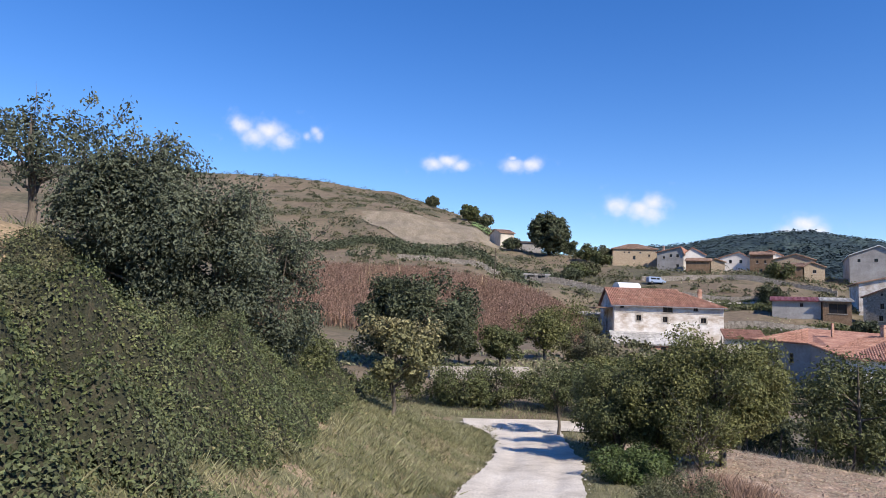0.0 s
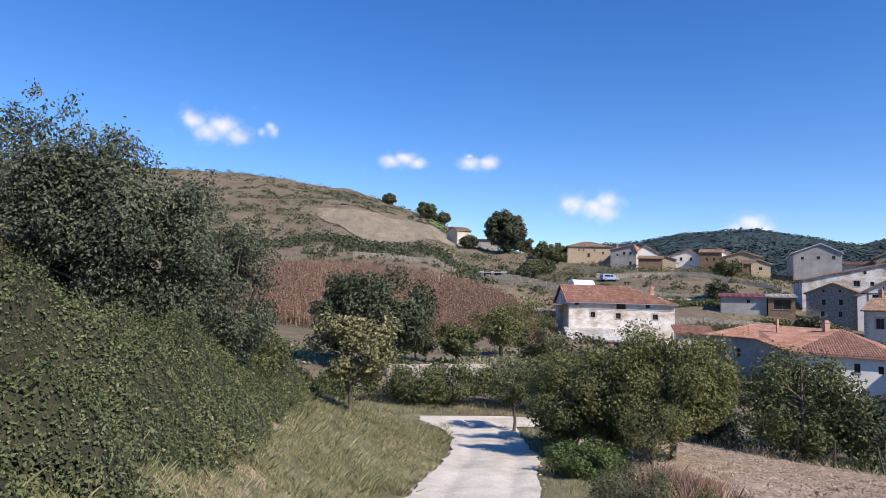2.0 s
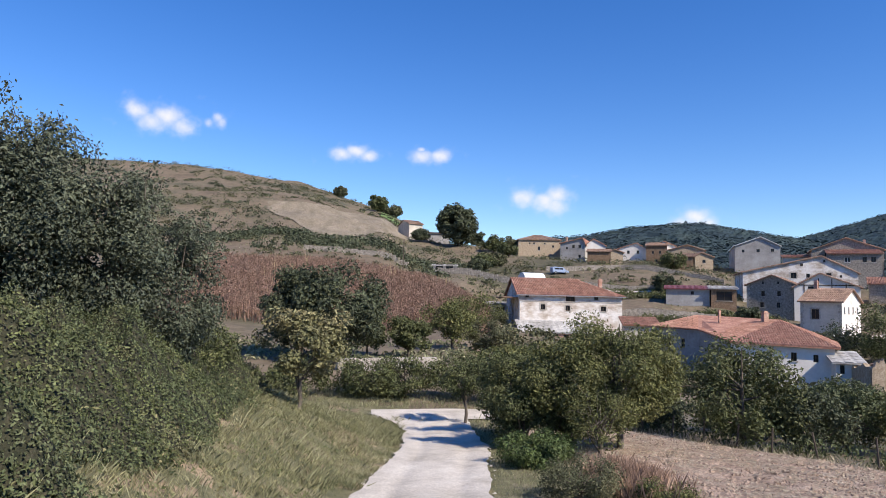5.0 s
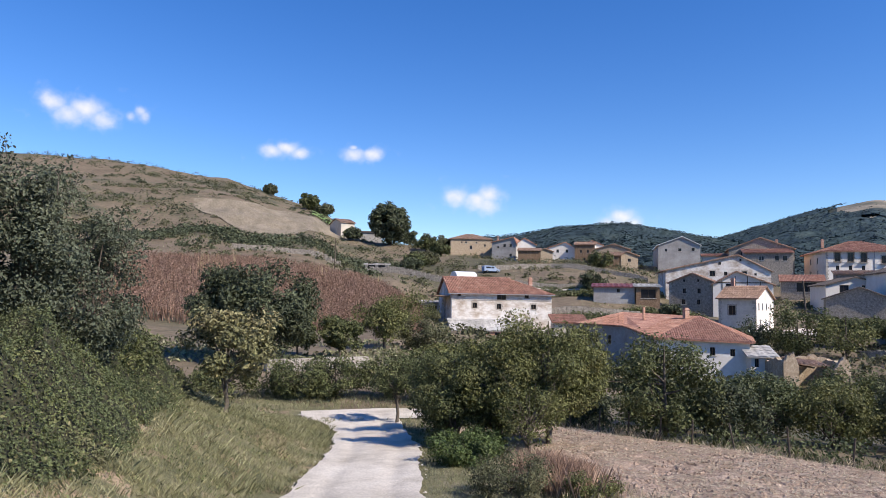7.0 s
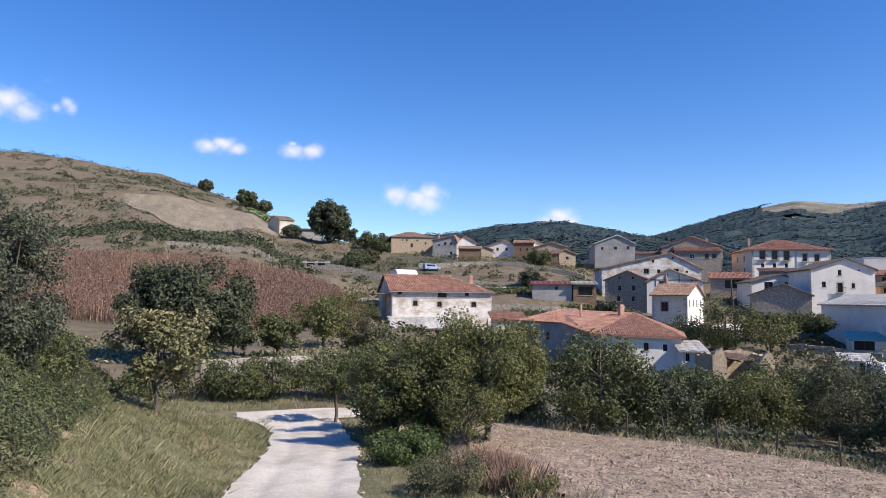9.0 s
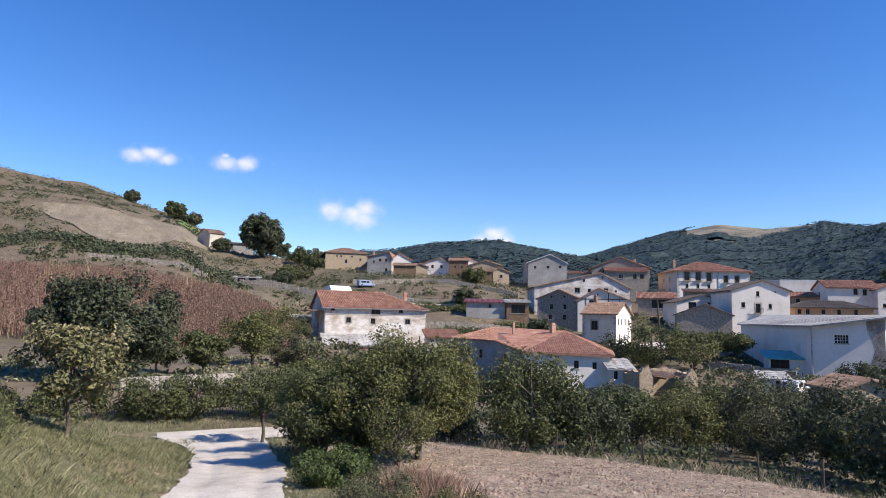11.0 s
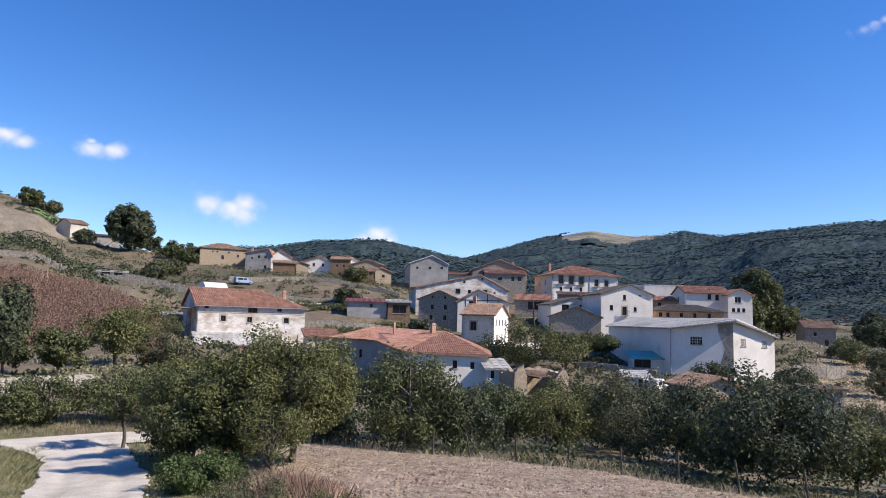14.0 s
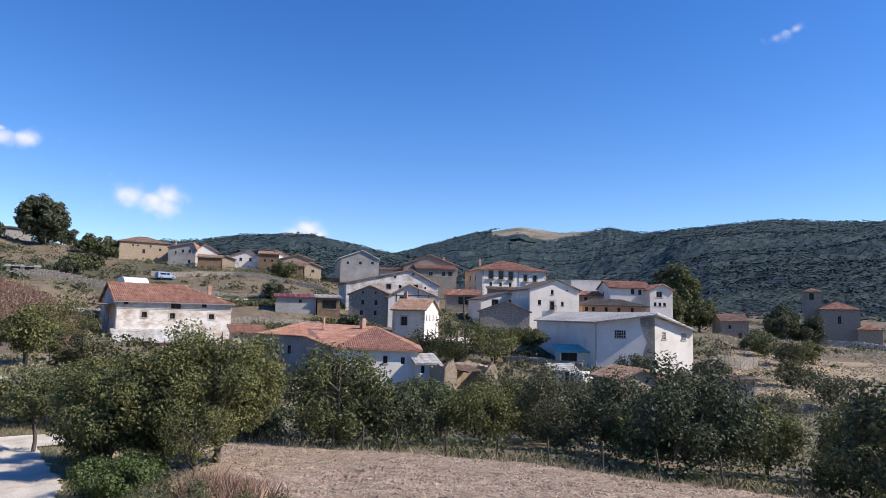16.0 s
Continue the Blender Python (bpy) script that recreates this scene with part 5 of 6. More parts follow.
for k, (x, y, h, w, m) in enumerate(VILLAGE):
    d = math.hypot(x, y)
    tree("village_tree", ("dark leafy" if m is L_dark else "dusty grey-green" if m is L_scrub else "yellowish green" if m is L_olive else "green") + " tree among the houses and plots", x, y, h, w, max(0.2, 0.0034 * d) * (1.35 if h > 10 else 1), 1900 if h < 6 else 4600 if h < 12 else 10000, m, 140 + k, 0.0 if h > 6 else 0.08, clumps=30 if h < 8 else 60, top=0.7 if h > 10 else 0.95, group="village trees")
hedge = tree("clipped_plane_row", "row of clipped plane trees beside the barn", 74.8, 75.6, 4.0, 4.6, 0.32, 5200, L_mid, 200, 0.35, clumps=36, group="clipped trees")
for dx, dy in ((-2.6, 2.8), (1.9, -2.2)):
    copy_thing(hedge, pose(74.8 + dx, 75.6 + dy, land1(74.8 + dx, 75.6 + dy) - 0.05, 0, 0, 70 * dx))

# bramble cover on the bank: rounded mounds, leaves on their skin, dark sheet beneath
def bramble_edge(y):
    return np.interp(y, [3, 7, 17, 22], [0.6, 1.2, 2.7, 3.4])


def bramble_height(x, y):
    """Height of the thicket over the bank."""
    xl = road_mid(y) - 1.25 - x
    billow = lambda q, k: 1 - np.abs(2 * vnoise(x / q, y / q, k) - 1)
    start = bramble_edge(y) + 1.1 * (fnoise(x / 0.9, y / 0.9, 31) - 0.5)
    m = sstep(0, 1.9, xl - start) * (1.5 * fnoise(x / 1.7, y / 1.7, 33) ** 2.2 + 0.62 * billow(0.95, 35) ** 2 + 0.26 * billow(0.42, 36) + 0.11 * billow(0.2, 38)) * (1 - 0.4 * sstep(4.6, 6.2, xl))
    m *= 1 - 0.92 * sstep(6.2, 7.2, xl + 0.8 * (fnoise(x / 1.1, y / 1.1, 34) - 0.5)) * sstep(7.5, 9.0, y)
    for px, py, rx, ry in ((-3.5, 7.1, 0.45, 0.95), (-2.6, 5.6, 0.8, 0.75), (-2.3, 7.6, 0.4, 0.6), (-1.5, 12.2, 0.5, 0.9)):
        m *= 1 - np.exp(-(((x - px) / rx) ** 2 + ((y - py) / ry) ** 2) ** 2)
    return m * sstep(23, 19, y) * sstep(2.2, 3.6, y)


n = 640000
bx, by = RNG.uniform(-13, 1.2, n), 2.4 + 20.5 * RNG.random(n) ** 1.15
bh = bramble_height(bx, by)
keep = (bh > 0.12) & (bx > -0.92 * by - 2) & (RNG.random(n) < np.where(road_mid(by) - bx > 9.5, 0.3, 1.0))
bx, by, bh = bx[keep], by[keep], bh[keep]
skin = lambda x, y: land(x, y) + bramble_height(x, y)
e = 0.05
bz = skin(bx, by)
slope = unit(np.stack([(bz - skin(bx + e, by)) / e, (bz - skin(bx, by + e)) / e, np.ones(len(bx))], 1))
bz = bz - 0.15 * RNG.random(len(bx)) ** 1.3 + 0.16 * (RNG.random(len(bx)) < 0.12) * RNG.random(len(bx))
V, F = leaf_quads(np.stack([bx, by, bz], 1), 0.045, unit(slope + [0.05, -0.05, 0.25]), 0.55, 0.62)
kind_of = fnoise(bx / 1.3, by / 1.3, 43) + 0.25 * RNG.random(len(bx))
for low, high, leafy, label in ((-1, 0.62, L_bramble, "dense dark green bramble thicket over the roadside bank"), (0.62, 0.76, L_briar, "fresher green briar growing through the brambles"), (0.76, 3, L_scrub, "greyish fading bramble shoots on the bank")):
    k = (kind_of >= low) & (kind_of < high)
    stuff("bramble_cover", label, "brambles", V.reshape(-1, 4, 3)[k].reshape(-1, 3), np.arange(4 * k.sum()).reshape(-1, 4), leafy)
# closed dark sheet under the leaves: painted shade in place of modelled stems
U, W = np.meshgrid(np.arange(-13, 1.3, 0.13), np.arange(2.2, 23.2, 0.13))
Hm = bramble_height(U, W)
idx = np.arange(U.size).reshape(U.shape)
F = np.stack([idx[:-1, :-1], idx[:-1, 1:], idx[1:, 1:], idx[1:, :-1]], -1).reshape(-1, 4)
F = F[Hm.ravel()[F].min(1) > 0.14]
stuff("bramble_stems", "dark sheet beneath the bramble leaves, standing for stems and their shade", "brambles", np.stack([U, W, land(U, W) + Hm - 0.13], -1).reshape(-1, 3), F, M_bramble_shade)
face = unit(np.array([[0.35, -0.25, 0.8]]))
n = 10000
wx, wy = RNG.uniform(-12, 0.5, n), RNG.uniform(3, 25, n)
xl = road_mid(wy) - 1.25 - wx
keep = (xl > 0.8) & (xl < 4.5) & (fnoise(wx / 1.3, wy / 1.3, 41) > 0.5)
wx, wy, xl = wx[keep], wy[keep], xl[keep]
V, F = leaf_quads(np.stack([wx, wy, land(wx, wy) + RNG.uniform(0.05, 0.75, len(wx)) * np.clip(xl / 3, 0.3, 1)], 1), 0.06, face[:1], 0.3)
stuff("dry_weeds", "grey-brown dry weeds on the bank", "weeds", V, F, L_pale)


n = 16000
wx, wy = RNG.uniform(-5.5, 2.5, n), RNG.uniform(4, 26.5, n)
xl = road_mid(wy) - 1.25 - wx
tuft = fnoise(wx / 0.6, wy / 0.6, 45)
keep = (xl > 0.25) & (xl < bramble_edge(wy) + 1.2) & (tuft > 0.5)
wx, wy, tuft = wx[keep], wy[keep], tuft[keep]
V, F = leaf_quads(np.stack([wx, wy, land(wx, wy) + RNG.uniform(0.02, 0.9, len(wx)) * (tuft - 0.4)], 1), 0.05, face, 0.4)
stuff("bank_herbs", "low green herbs among the grass of the bank", "herbs", V, F, L_briar)


def grass(name, label, n, test, height, width, material, area, tilt=0.35):
    x, y = RNG.uniform(area[0], area[1], n), RNG.uniform(area[2], area[3], n)
    k = test(x, y)
    x, y = x[k], y[k]
    V, F = blades(np.stack([x, y, land(x, y) - 0.02], 1), height * (0.45 + 1.3 * fnoise(x / 0.5, y / 0.5, 66) ** 1.5), width, tilt=tilt)
    stuff(name, label, "grass", V, F, material)


grass("bank_grass", "olive grass on the lower bank", 160000, lambda x, y: (road_mid(y) - 1.2 - x > 0.05) & (road_mid(y) - 1.25 - x < bramble_edge(y) + 1.6) & (fnoise(x / 0.8, y / 0.8, 51) > 0.3) & (y < 28), 0.13, 0.006, L_verge, (-6, 3, 4, 28), 0.5)
grass("bank_straw", "tall straw-coloured grass on the bank", 26000, lambda x, y: (road_mid(y) - 1.2 - x > 0.15) & (road_mid(y) - 1.25 - x < bramble_edge(y) + 1.3) & (fnoise(x / 1.1, y / 1.1, 53) > 0.47), 0.2, 0.0045, L_grass, (-6, 2, 4, 27), 0.5)
grass("crest_grass", "dry grass under the apple tree on top of the bank", 16000, lambda x, y: (road_mid(y) - 1.25 - x > 7.7) & (fnoise(x / 0.9, y / 0.9, 55) > 0.5), 0.26, 0.007, L_grass, (-14, -4, 10, 20), 0.4)
grass("right_verge_grass", "green verge grass beside the lane", 85000, lambda x, y: (x - road_mid(y) > 1.2) & (x - road_mid(y) < 4.6) & (y < 27.2), 0.1, 0.006, L_grass, (0, 9, 7, 28))
grass("crossing_grass", "short green grass beyond the crossing", 22000, lambda x, y: (np.abs(y - 28.6) > 1.3) & (x > -8), 0.2, 0.015, L_grass, (-8, 14, 27, 34))
grass("field_edge_grass", "dry tall grass along the field edge", 60000, lambda x, y: (np.abs(y - FIELD_FAR(x) - 0.8) < 1.1) | ((x > 4.8) & (x < 6.6) & (y > 9) & (y < 17)), 0.26, 0.01, L_straw, (4.6, 25, 2, 26))
grass("field_edge_green", "green undergrowth at the foot of the hedgerow", 40000, lambda x, y: (y - FIELD_FAR(x) > 0.7) & (y - FIELD_FAR(x) < 4.2) & (fnoise(x / 1.3, y / 1.3, 57) > 0.42), 0.28, 0.02, L_mid, (8, 30, 2, 30))
n = 8000
rx_, ry_ = RNG.normal(5.45, 0.26, n), RNG.normal(13.0, 0.62, n)
V, F = blades(np.stack([rx_, ry_, land(rx_, ry_) - 0.02], 1), 0.5, 0.0035, tilt=0.24)
stuff("russet_grass", "tuft of tall russet grass at the field corner", "grass", V, F, L_russet)

n = 70000
ux, uy = RNG.uniform(8, 30, n), RNG.uniform(2, 31, n)
off = uy - FIELD_FAR(ux)
k = (off > 0.7) & (off < 6) & (fnoise(ux / 1.4, uy / 1.4, 58) > 0.34)
ux, uy, off = ux[k], uy[k], off[k]
uz = land(ux, uy) + RNG.random(len(ux)) * 1.5 * fnoise(ux / 1.2, uy / 1.2, 59) * sstep(0.5, 2.0, off)
V, F = leaf_quads(np.stack([ux, uy, uz], 1), 0.12, np.array([[0.1, -0.4, 0.8]]), 0.4, 0.6)
stuff("hedgerow_undergrowth", "tangled green undergrowth below the hedgerow", "undergrowth", V, F, L_bramble)

# straw and clods on the ploughed field
n = 40000
sx, sy = RNG.uniform(6.2, 24, n), RNG.uniform(3, 25, n)
k = (sy < FIELD_FAR(sx) - 0.1) & (fnoise(sx / 1.2, sy / 1.2, 61) > 0.3)
sx, sy = sx[k], sy[k]
P = np.stack([sx, sy, land(sx, sy) + 0.1], 1)
a, ln = RNG.uniform(0, np.pi, len(P)), RNG.uniform(0.05, 0.2, len(P))
dv = np.stack([np.cos(a) * ln, np.sin(a) * ln, RNG.normal(0, 0.1, len(P)) * ln], 1)
wv = np.stack([-np.sin(a), np.cos(a), 0 * a], 1) * RNG.uniform(0.004, 0.011, len(P))[:, None]
V = np.stack([P - dv / 2 - wv, P - dv / 2 + wv, P + dv / 2 + wv, P + dv / 2 - wv], 1).reshape(-1, 3)
stuff("straw_litter", "broken straw scattered over the ploughed field", "straw", V, np.arange(len(V)).reshape(-1, 4), L_straw)
OCT = np.array([(1, 0, 0), (0, 1, 0), (-1, 0, 0), (0, -1, 0), (0, 0, 1), (0, 0, -1)], float)
OCT_F = np.array([(0, 1, 4), (1, 2, 4), (2, 3, 4), (3, 0, 4)])  # the buried underside is left off


def lumps(P, r, squash=0.6, rng=RNG):
    m = len(P)
    V = OCT[None] * rng.uniform(0.55, 1.35, (m, 6, 1)) * np.array([1, 1, squash]) * r[:, None, None]
    a = rng.uniform(0, 6.28, m)
    c, s = np.cos(a)[:, None], np.sin(a)[:, None]
    V = np.stack([V[..., 0] * c - V[..., 1] * s, V[..., 0] * s + V[..., 1] * c, V[..., 2]], -1) + P[:, None]
    return V.reshape(-1, 3), (OCT_F[None] + 6 * np.arange(m)[:, None, None]).reshape(-1, 3)


n = 26000
sx, sy = RNG.uniform(6.2, 24, n), RNG.uniform(3, 25, n)
k = sy < FIELD_FAR(sx) - 0.05
sx, sy = sx[k], sy[k]
V, F = lumps(np.stack([sx, sy, land(sx, sy) + 0.045], 1), 0.02 + 0.07 * RNG.random(len(sx)) ** 2, 0.75)
stuff("soil_clods", "brown clods of turned earth", "clods", V, F, M_soil)
n = 1500
sx, sy = RNG.uniform(-1, 5, n), RNG.uniform(6, 28, n)
k = np.abs(np.abs(sx - road_mid(sy)) - 1.1) < 0.25
sx, sy = sx[k], sy[k]
V, F = lumps(np.stack([sx, sy, land(sx, sy) + 0.04], 1), RNG.uniform(0.015, 0.05, len(sx)))
stuff("lane_stones", "loose pale stones at the lane edges", "stones", V, F, M_gravel)

# the brown standing crop
n = 12500
u, v = RNG.uniform(-16, 11.6, n), RNG.uniform(0, 1, n)
low = np.interp(u, [-16, -10, 3, 10, 11.6], [62, 68, 74, 74, 86])
high = np.interp(u, [-16, -4, 6, 9, 11.6], [128, 126, 118, 104, 92])
row = np.round(v * 46) / 46 + RNG.normal(0, 0.004, n)
cx, cy = polar(u, low + (high - low) * row)
CP = np.stack([cx, cy, land(cx, cy)], 1)
V1, F1 = blades(CP, 1.9, 0.09, tilt=0.08)
leaf_at = np.repeat(CP, 6, 0) + np.stack([RNG.normal(0, 0.2, 6 * n), RNG.normal(0, 0.2, 6 * n), RNG.uniform(0.7, 1.85, 6 * n)], 1)
V2, F2 = leaf_quads(leaf_at, 0.34, None, 0, 0.26)
stuff("standing_crop", "rows of dry russet standing maize", "maize", np.concatenate([V1, V2]), np.concatenate([F1, F2 + len(V1)]), L_rust)
k = (fnoise(cx / 3, cy / 9, 63) > 0.7) & (RNG.random(n) < 0.5)
V, F = blades(CP[k], 2.3, 0.12, tilt=0.06)
stuff("pale_stalks", "paler straw stalks among the maize", "maize", V, F, L_gold)

# scrub on the terraces and slopes
n = 6400
u, d = RNG.uniform(-20, 72, n), RNG.uniform(60, 345, n)
sx, sy = polar(u, d)
band = fnoise(sx / 26, sy / 7, 71)
ok = (band > np.where(d > 220, 0.47, 0.47)) & ~((u > -17) & (u < 12.5) & (d > 58) & (d < 131)) & (d < np.where(u > 40, 330, 345))
ok |= (u > 9) & (u < 34) & (d > 106) & (d < 200) & (band > 0.4)
ok |= (u > -13) & (u < 1) & (d > 158) & (d < 176) & (RNG.random(n) < 0.6)
ok &= ~((u > -7.2) & (u < 4.7) & (d > STUB_LOW(u) - 2) & (d < STUB_HIGH(u))) & ~((u > 61) & (d > 78) & (d < 220) & (band < 0.64))
for q in SPOTS:
    ok &= np.hypot(sx - q[0], sy - q[1]) > q[3] * 0.66 + 1
sx, sy, d = sx[ok], sy[ok], d[ok]
rad = RNG.uniform(0.5, 1.7, len(sx)) * np.where(d > 180, 1.35, 1)
base = np.stack([sx, sy, land(sx, sy)], 1)
m = 30
dirs = unit(RNG.normal(size=(len(sx) * m, 3)))
dirs[:, 2] = np.abs(dirs[:, 2])
P = np.repeat(base, m, 0) + dirs * np.repeat(rad, m)[:, None] * RNG.uniform(0.6, 1.1, len(dirs))[:, None] * [1.1, 1.1, 0.8]
V, F = leaf_quads(P, 0.5, unit(dirs + [0, 0, 0.3]), 0.55, 0.7)
stuff("terrace_scrub", "scattered scrub bushes on the terraced slopes", "scrub", V, F, L_scrub)
n = 60000
u, d = RNG.uniform(-20, 72, n), 45 * (300 / 45) ** RNG.random(n)
sx, sy = polar(u, d)
ok = (fnoise(sx / 12, sy / 5, 77) > 0.42) & ~((u > -17) & (u < 12.5) & (d > 60) & (d < 130))
for q in SPOTS:
    ok &= np.hypot(sx - q[0], sy - q[1]) > q[3] * 0.7
sx, sy, d = sx[ok], sy[ok], d[ok]
V, F = leaf_quads(np.stack([sx, sy, land(sx, sy) + 0.15], 1), 0.45, np.array([[0, 0, 1.0]]), 0.2, 0.4)
stuff("slope_weeds", "dry tussocks over the plots and slopes", "weeds", V, F, L_grass)

n = 14000
u, d = RNG.uniform(60, 76, n), 76 * (200 / 76) ** RNG.random(n)
sx, sy = polar(u, d)
ok = fnoise(sx / 9, sy / 9, 78) > 0.35
for q in SPOTS:
    ok &= np.hypot(sx - q[0], sy - q[1]) > q[3] * 0.7
sx, sy = sx[ok], sy[ok]
V, F = leaf_quads(np.stack([sx, sy, land(sx, sy) + 0.15], 1), 0.55, np.array([[0, 0, 1.0]]), 0.3, 0.45)
stuff("dry_meadow_grass", "golden dry grass on the meadow below the church", "grass", V, F, L_straw)

# kitchen-garden rows and hedges on the plots above the houses
n = 2600
u, row = RNG.uniform(16, 33, n), RNG.integers(0, 9, n)
d = 111 + 5.2 * row + 2.5 * np.sin(u * 0.35 + row) + RNG.normal(0, 0.5, n)
sx, sy = polar(u, d)
ok = fnoise(sx / 7, sy / 7, 88) > 0.42
for q in SPOTS:
    ok &= np.hypot(sx - q[0], sy - q[1]) > min(q[3], 7.5) * 0.8
sx, sy = sx[ok], sy[ok]
m, rad = 16, RNG.uniform(0.3, 1.0, ok.sum())
dirs = unit(RNG.normal(size=(len(sx) * m, 3)))
dirs[:, 2] = np.abs(dirs[:, 2])
P = np.repeat(np.stack([sx, sy, land(sx, sy)], 1), m, 0) + dirs * np.repeat(rad, m)[:, None] * [1.2, 1.2, 1.0]
V, F = leaf_quads(P, 0.36, unit(dirs + [0, 0, 0.3]), 0.55, 0.7)
stuff("garden_rows", "rows of garden plants and hedges on the plots", "garden plants", V, F, L_mid)

# dark bush belts across the hill
n = 420
u = RNG.uniform(-16, 9, n)
d = np.where(RNG.random(n) < 0.6, RNG.normal(168, 4, n), RNG.uniform(135, 320, n)) + 6 * np.sin(u * 0.7)
sx, sy = polar(u, d)
ok = ((fnoise(sx / 14, sy / 5, 74) > 0.44) | (np.abs(d - 168) < 9)) & ~((u > -7.2) & (u < 4.7) & (d > STUB_LOW(u) - 2) & (d < STUB_HIGH(u) + 2))
sx, sy = sx[ok], sy[ok]
m, rad = 70, RNG.uniform(0.8, 2.5, ok.sum())
dirs = unit(RNG.normal(size=(len(sx) * m, 3)))
dirs[:, 2] = np.abs(dirs[:, 2])
P = np.repeat(np.stack([sx, sy, land(sx, sy)], 1), m, 0) + dirs * np.repeat(rad, m)[:, None] * RNG.uniform(0.6, 1.1, len(dirs))[:, None] * [1.5, 1.5, 0.8]
V, F = leaf_quads(P, 0.62, unit(dirs + [0, 0, 0.3]), 0.55, 0.7)
stuff("hill_bushes", "dark bushes in belts across the dry hill", "bushes", V, F, L_dark)

# woods on the far ridges: a billowing canopy with clumps of leaves over it
def canopy(x, y):
    d = np.hypot(x, y)
    return (2.0 + 3.4 * (1 - np.abs(2 * vnoise(x / 14, y / 14, 91) - 1)) + 1.3 * vnoise(x / 5.5, y / 5.5, 92) + 3 * fnoise(x / 60, y / 60, 93)) * sstep(340, 460, d)


def wooded(u, d, x, y, z):
    bare = (u > 38) & (u < 54) & (d > 1350) & (z > BARE(u, fnoise(x / 60, y / 60, 4)))
    return (d > np.where(u > 52, 350, 425)) & ~bare


U, D = np.meshgrid(np.arange(8, 80.1, 0.16), 345 * 1.013 ** np.arange(0, 139))
sx, sy = polar(U, D)
sz = land(sx, sy)
ok = wooded(U, D, sx, sy, sz)
idx = np.arange(U.size).reshape(U.shape)
F = np.stack([idx[:-1, :-1], idx[:-1, 1:], idx[1:, 1:], idx[1:, :-1]], -1).reshape(-1, 4)
F = F[ok.ravel()[F].all(1)]
stuff("wood_canopy", "dark oak woods covering the far ridges, tinted blue for haze", "woods", np.stack([sx, sy, sz + canopy(sx, sy) - 1.5], -1).reshape(-1, 3), F, L_forest_haze)
n = 130000
u, d = RNG.uniform(8, 80, n), 345 * (2050 / 345) ** RNG.random(n)
sx, sy = polar(u, d)
sz = land(sx, sy)
ok = wooded(u, d, sx, sy, sz) | ((d > 1350) & (RNG.random(n) < 0.05))
sx, sy, sz, d = sx[ok], sy[ok], sz[ok], d[ok]
bush = ~wooded(u[ok], d, sx, sy, sz)
hz = sz + np.where(bush, 1.5, canopy(sx, sy))
hc = sz + canopy(sx, sy)
slope = unit(np.stack([hc - land(sx + 1, sy) - canopy(sx + 1, sy), hc - land(sx, sy + 1) - canopy(sx, sy + 1), np.ones(len(sx))], 1))
V, F = leaf_quads(np.stack([sx, sy, hz + RNG.uniform(-0.9, 0.5, len(sx))], 1), 1.3 + 0.0021 * d, slope, 0.8, 0.8)
stuff("wood_foliage", "fine foliage of the oak woods on the far ridges, tinted blue for haze", "woods", V, F, L_forest_haze)

# ---- walls, posts, vehicles, clouds ----
def stone_wall(label, line, height, thick=0.5, material=None):
    """A low wall of rough courses along bearings and distances."""
    bm = bmesh.new()
    rnd = random.Random(len(line) * 13 + int(line[0][1]))
    pts = []
    for (a0, d0), (a1, d1) in zip(line, line[1:]):
        p, q = Vector(polar(a0, d0)), Vector(polar(a1, d1))
        n = max(2, int((q - p).length / 0.9))
        pts += [p.lerp(q, k / n) for k in range(n)]
    for p, q in zip(pts, pts[1:]):
        t = (q - p).normalized()
        s = Vector((-t.y, t.x)) * thick / 2
        z = land1(p.x, p.y)
        h = height * rnd.uniform(0.95, 1.05)
        c = [p - s, q - s, q + s, p + s]
        lo = [bm.verts.new((*v, z - 0.8)) for v in c]
        hi = [bm.verts.new((*(v + (v - (p + q) / 2) * -0.06), z + h)) for v in c]
        bm.faces.new(hi)
        for i in range(4):
            j = (i + 1) % 4
            bm.faces.new((lo[i], lo[j], hi[j], hi[i]))
    ob = part("stone_wall", bm, material or M_stone)
    return tagged(ob, label, "wall", "terrace walls", "structure")


stone_wall("pale low stone wall below the orchard", [(-1, 41.5), (3, 42.5), (8.5, 44)], 0.7, material=M_quoin)
stone_wall("dry-stone retaining wall under the upper road", [(7, 150), (11, 147), (16, 144), (19, 143)], 1.3)
stone_wall("dry-stone terrace wall on the slope", [(19, 150), (24, 150), (31, 150)], 1.2)
stone_wall("dry-stone terrace wall on the slope", [(16, 176), (22, 180), (27, 178), (30, 176)], 1.1)
stone_wall("stone terrace wall below the sheds", [(21, 121), (26, 122), (29.5, 124)], 1.2)
stone_wall("stone retaining wall before the barn", [(44, 98), (48, 96.5), (51, 95)], 0.9)
stone_wall("old stone wall beside the barn", [(59.6, 108), (62, 112), (63.5, 116)], 1.8)
stone_wall("whitewashed churchyard wall", [(64.5, 214), (67, 212), (69.5, 206), (74, 200)], 1.7, material=M_whiteworn)
stone_wall("stone wall on the upper slope", [(-4, 148), (0, 146), (5, 143)], 1.0)
stone_wall("stone terrace wall by the farmhouse", [(21.5, 112), (25, 110), (27.5, 108)], 1.3)
sheet("upper_road", M_gravel, np.linspace(6, 33, 90), np.linspace(-1.4, 1.4, 5), lambda u, v: polar(u, 153 - 0.28 * (u - 6) + v), 0.25, "grey road along the hillside")
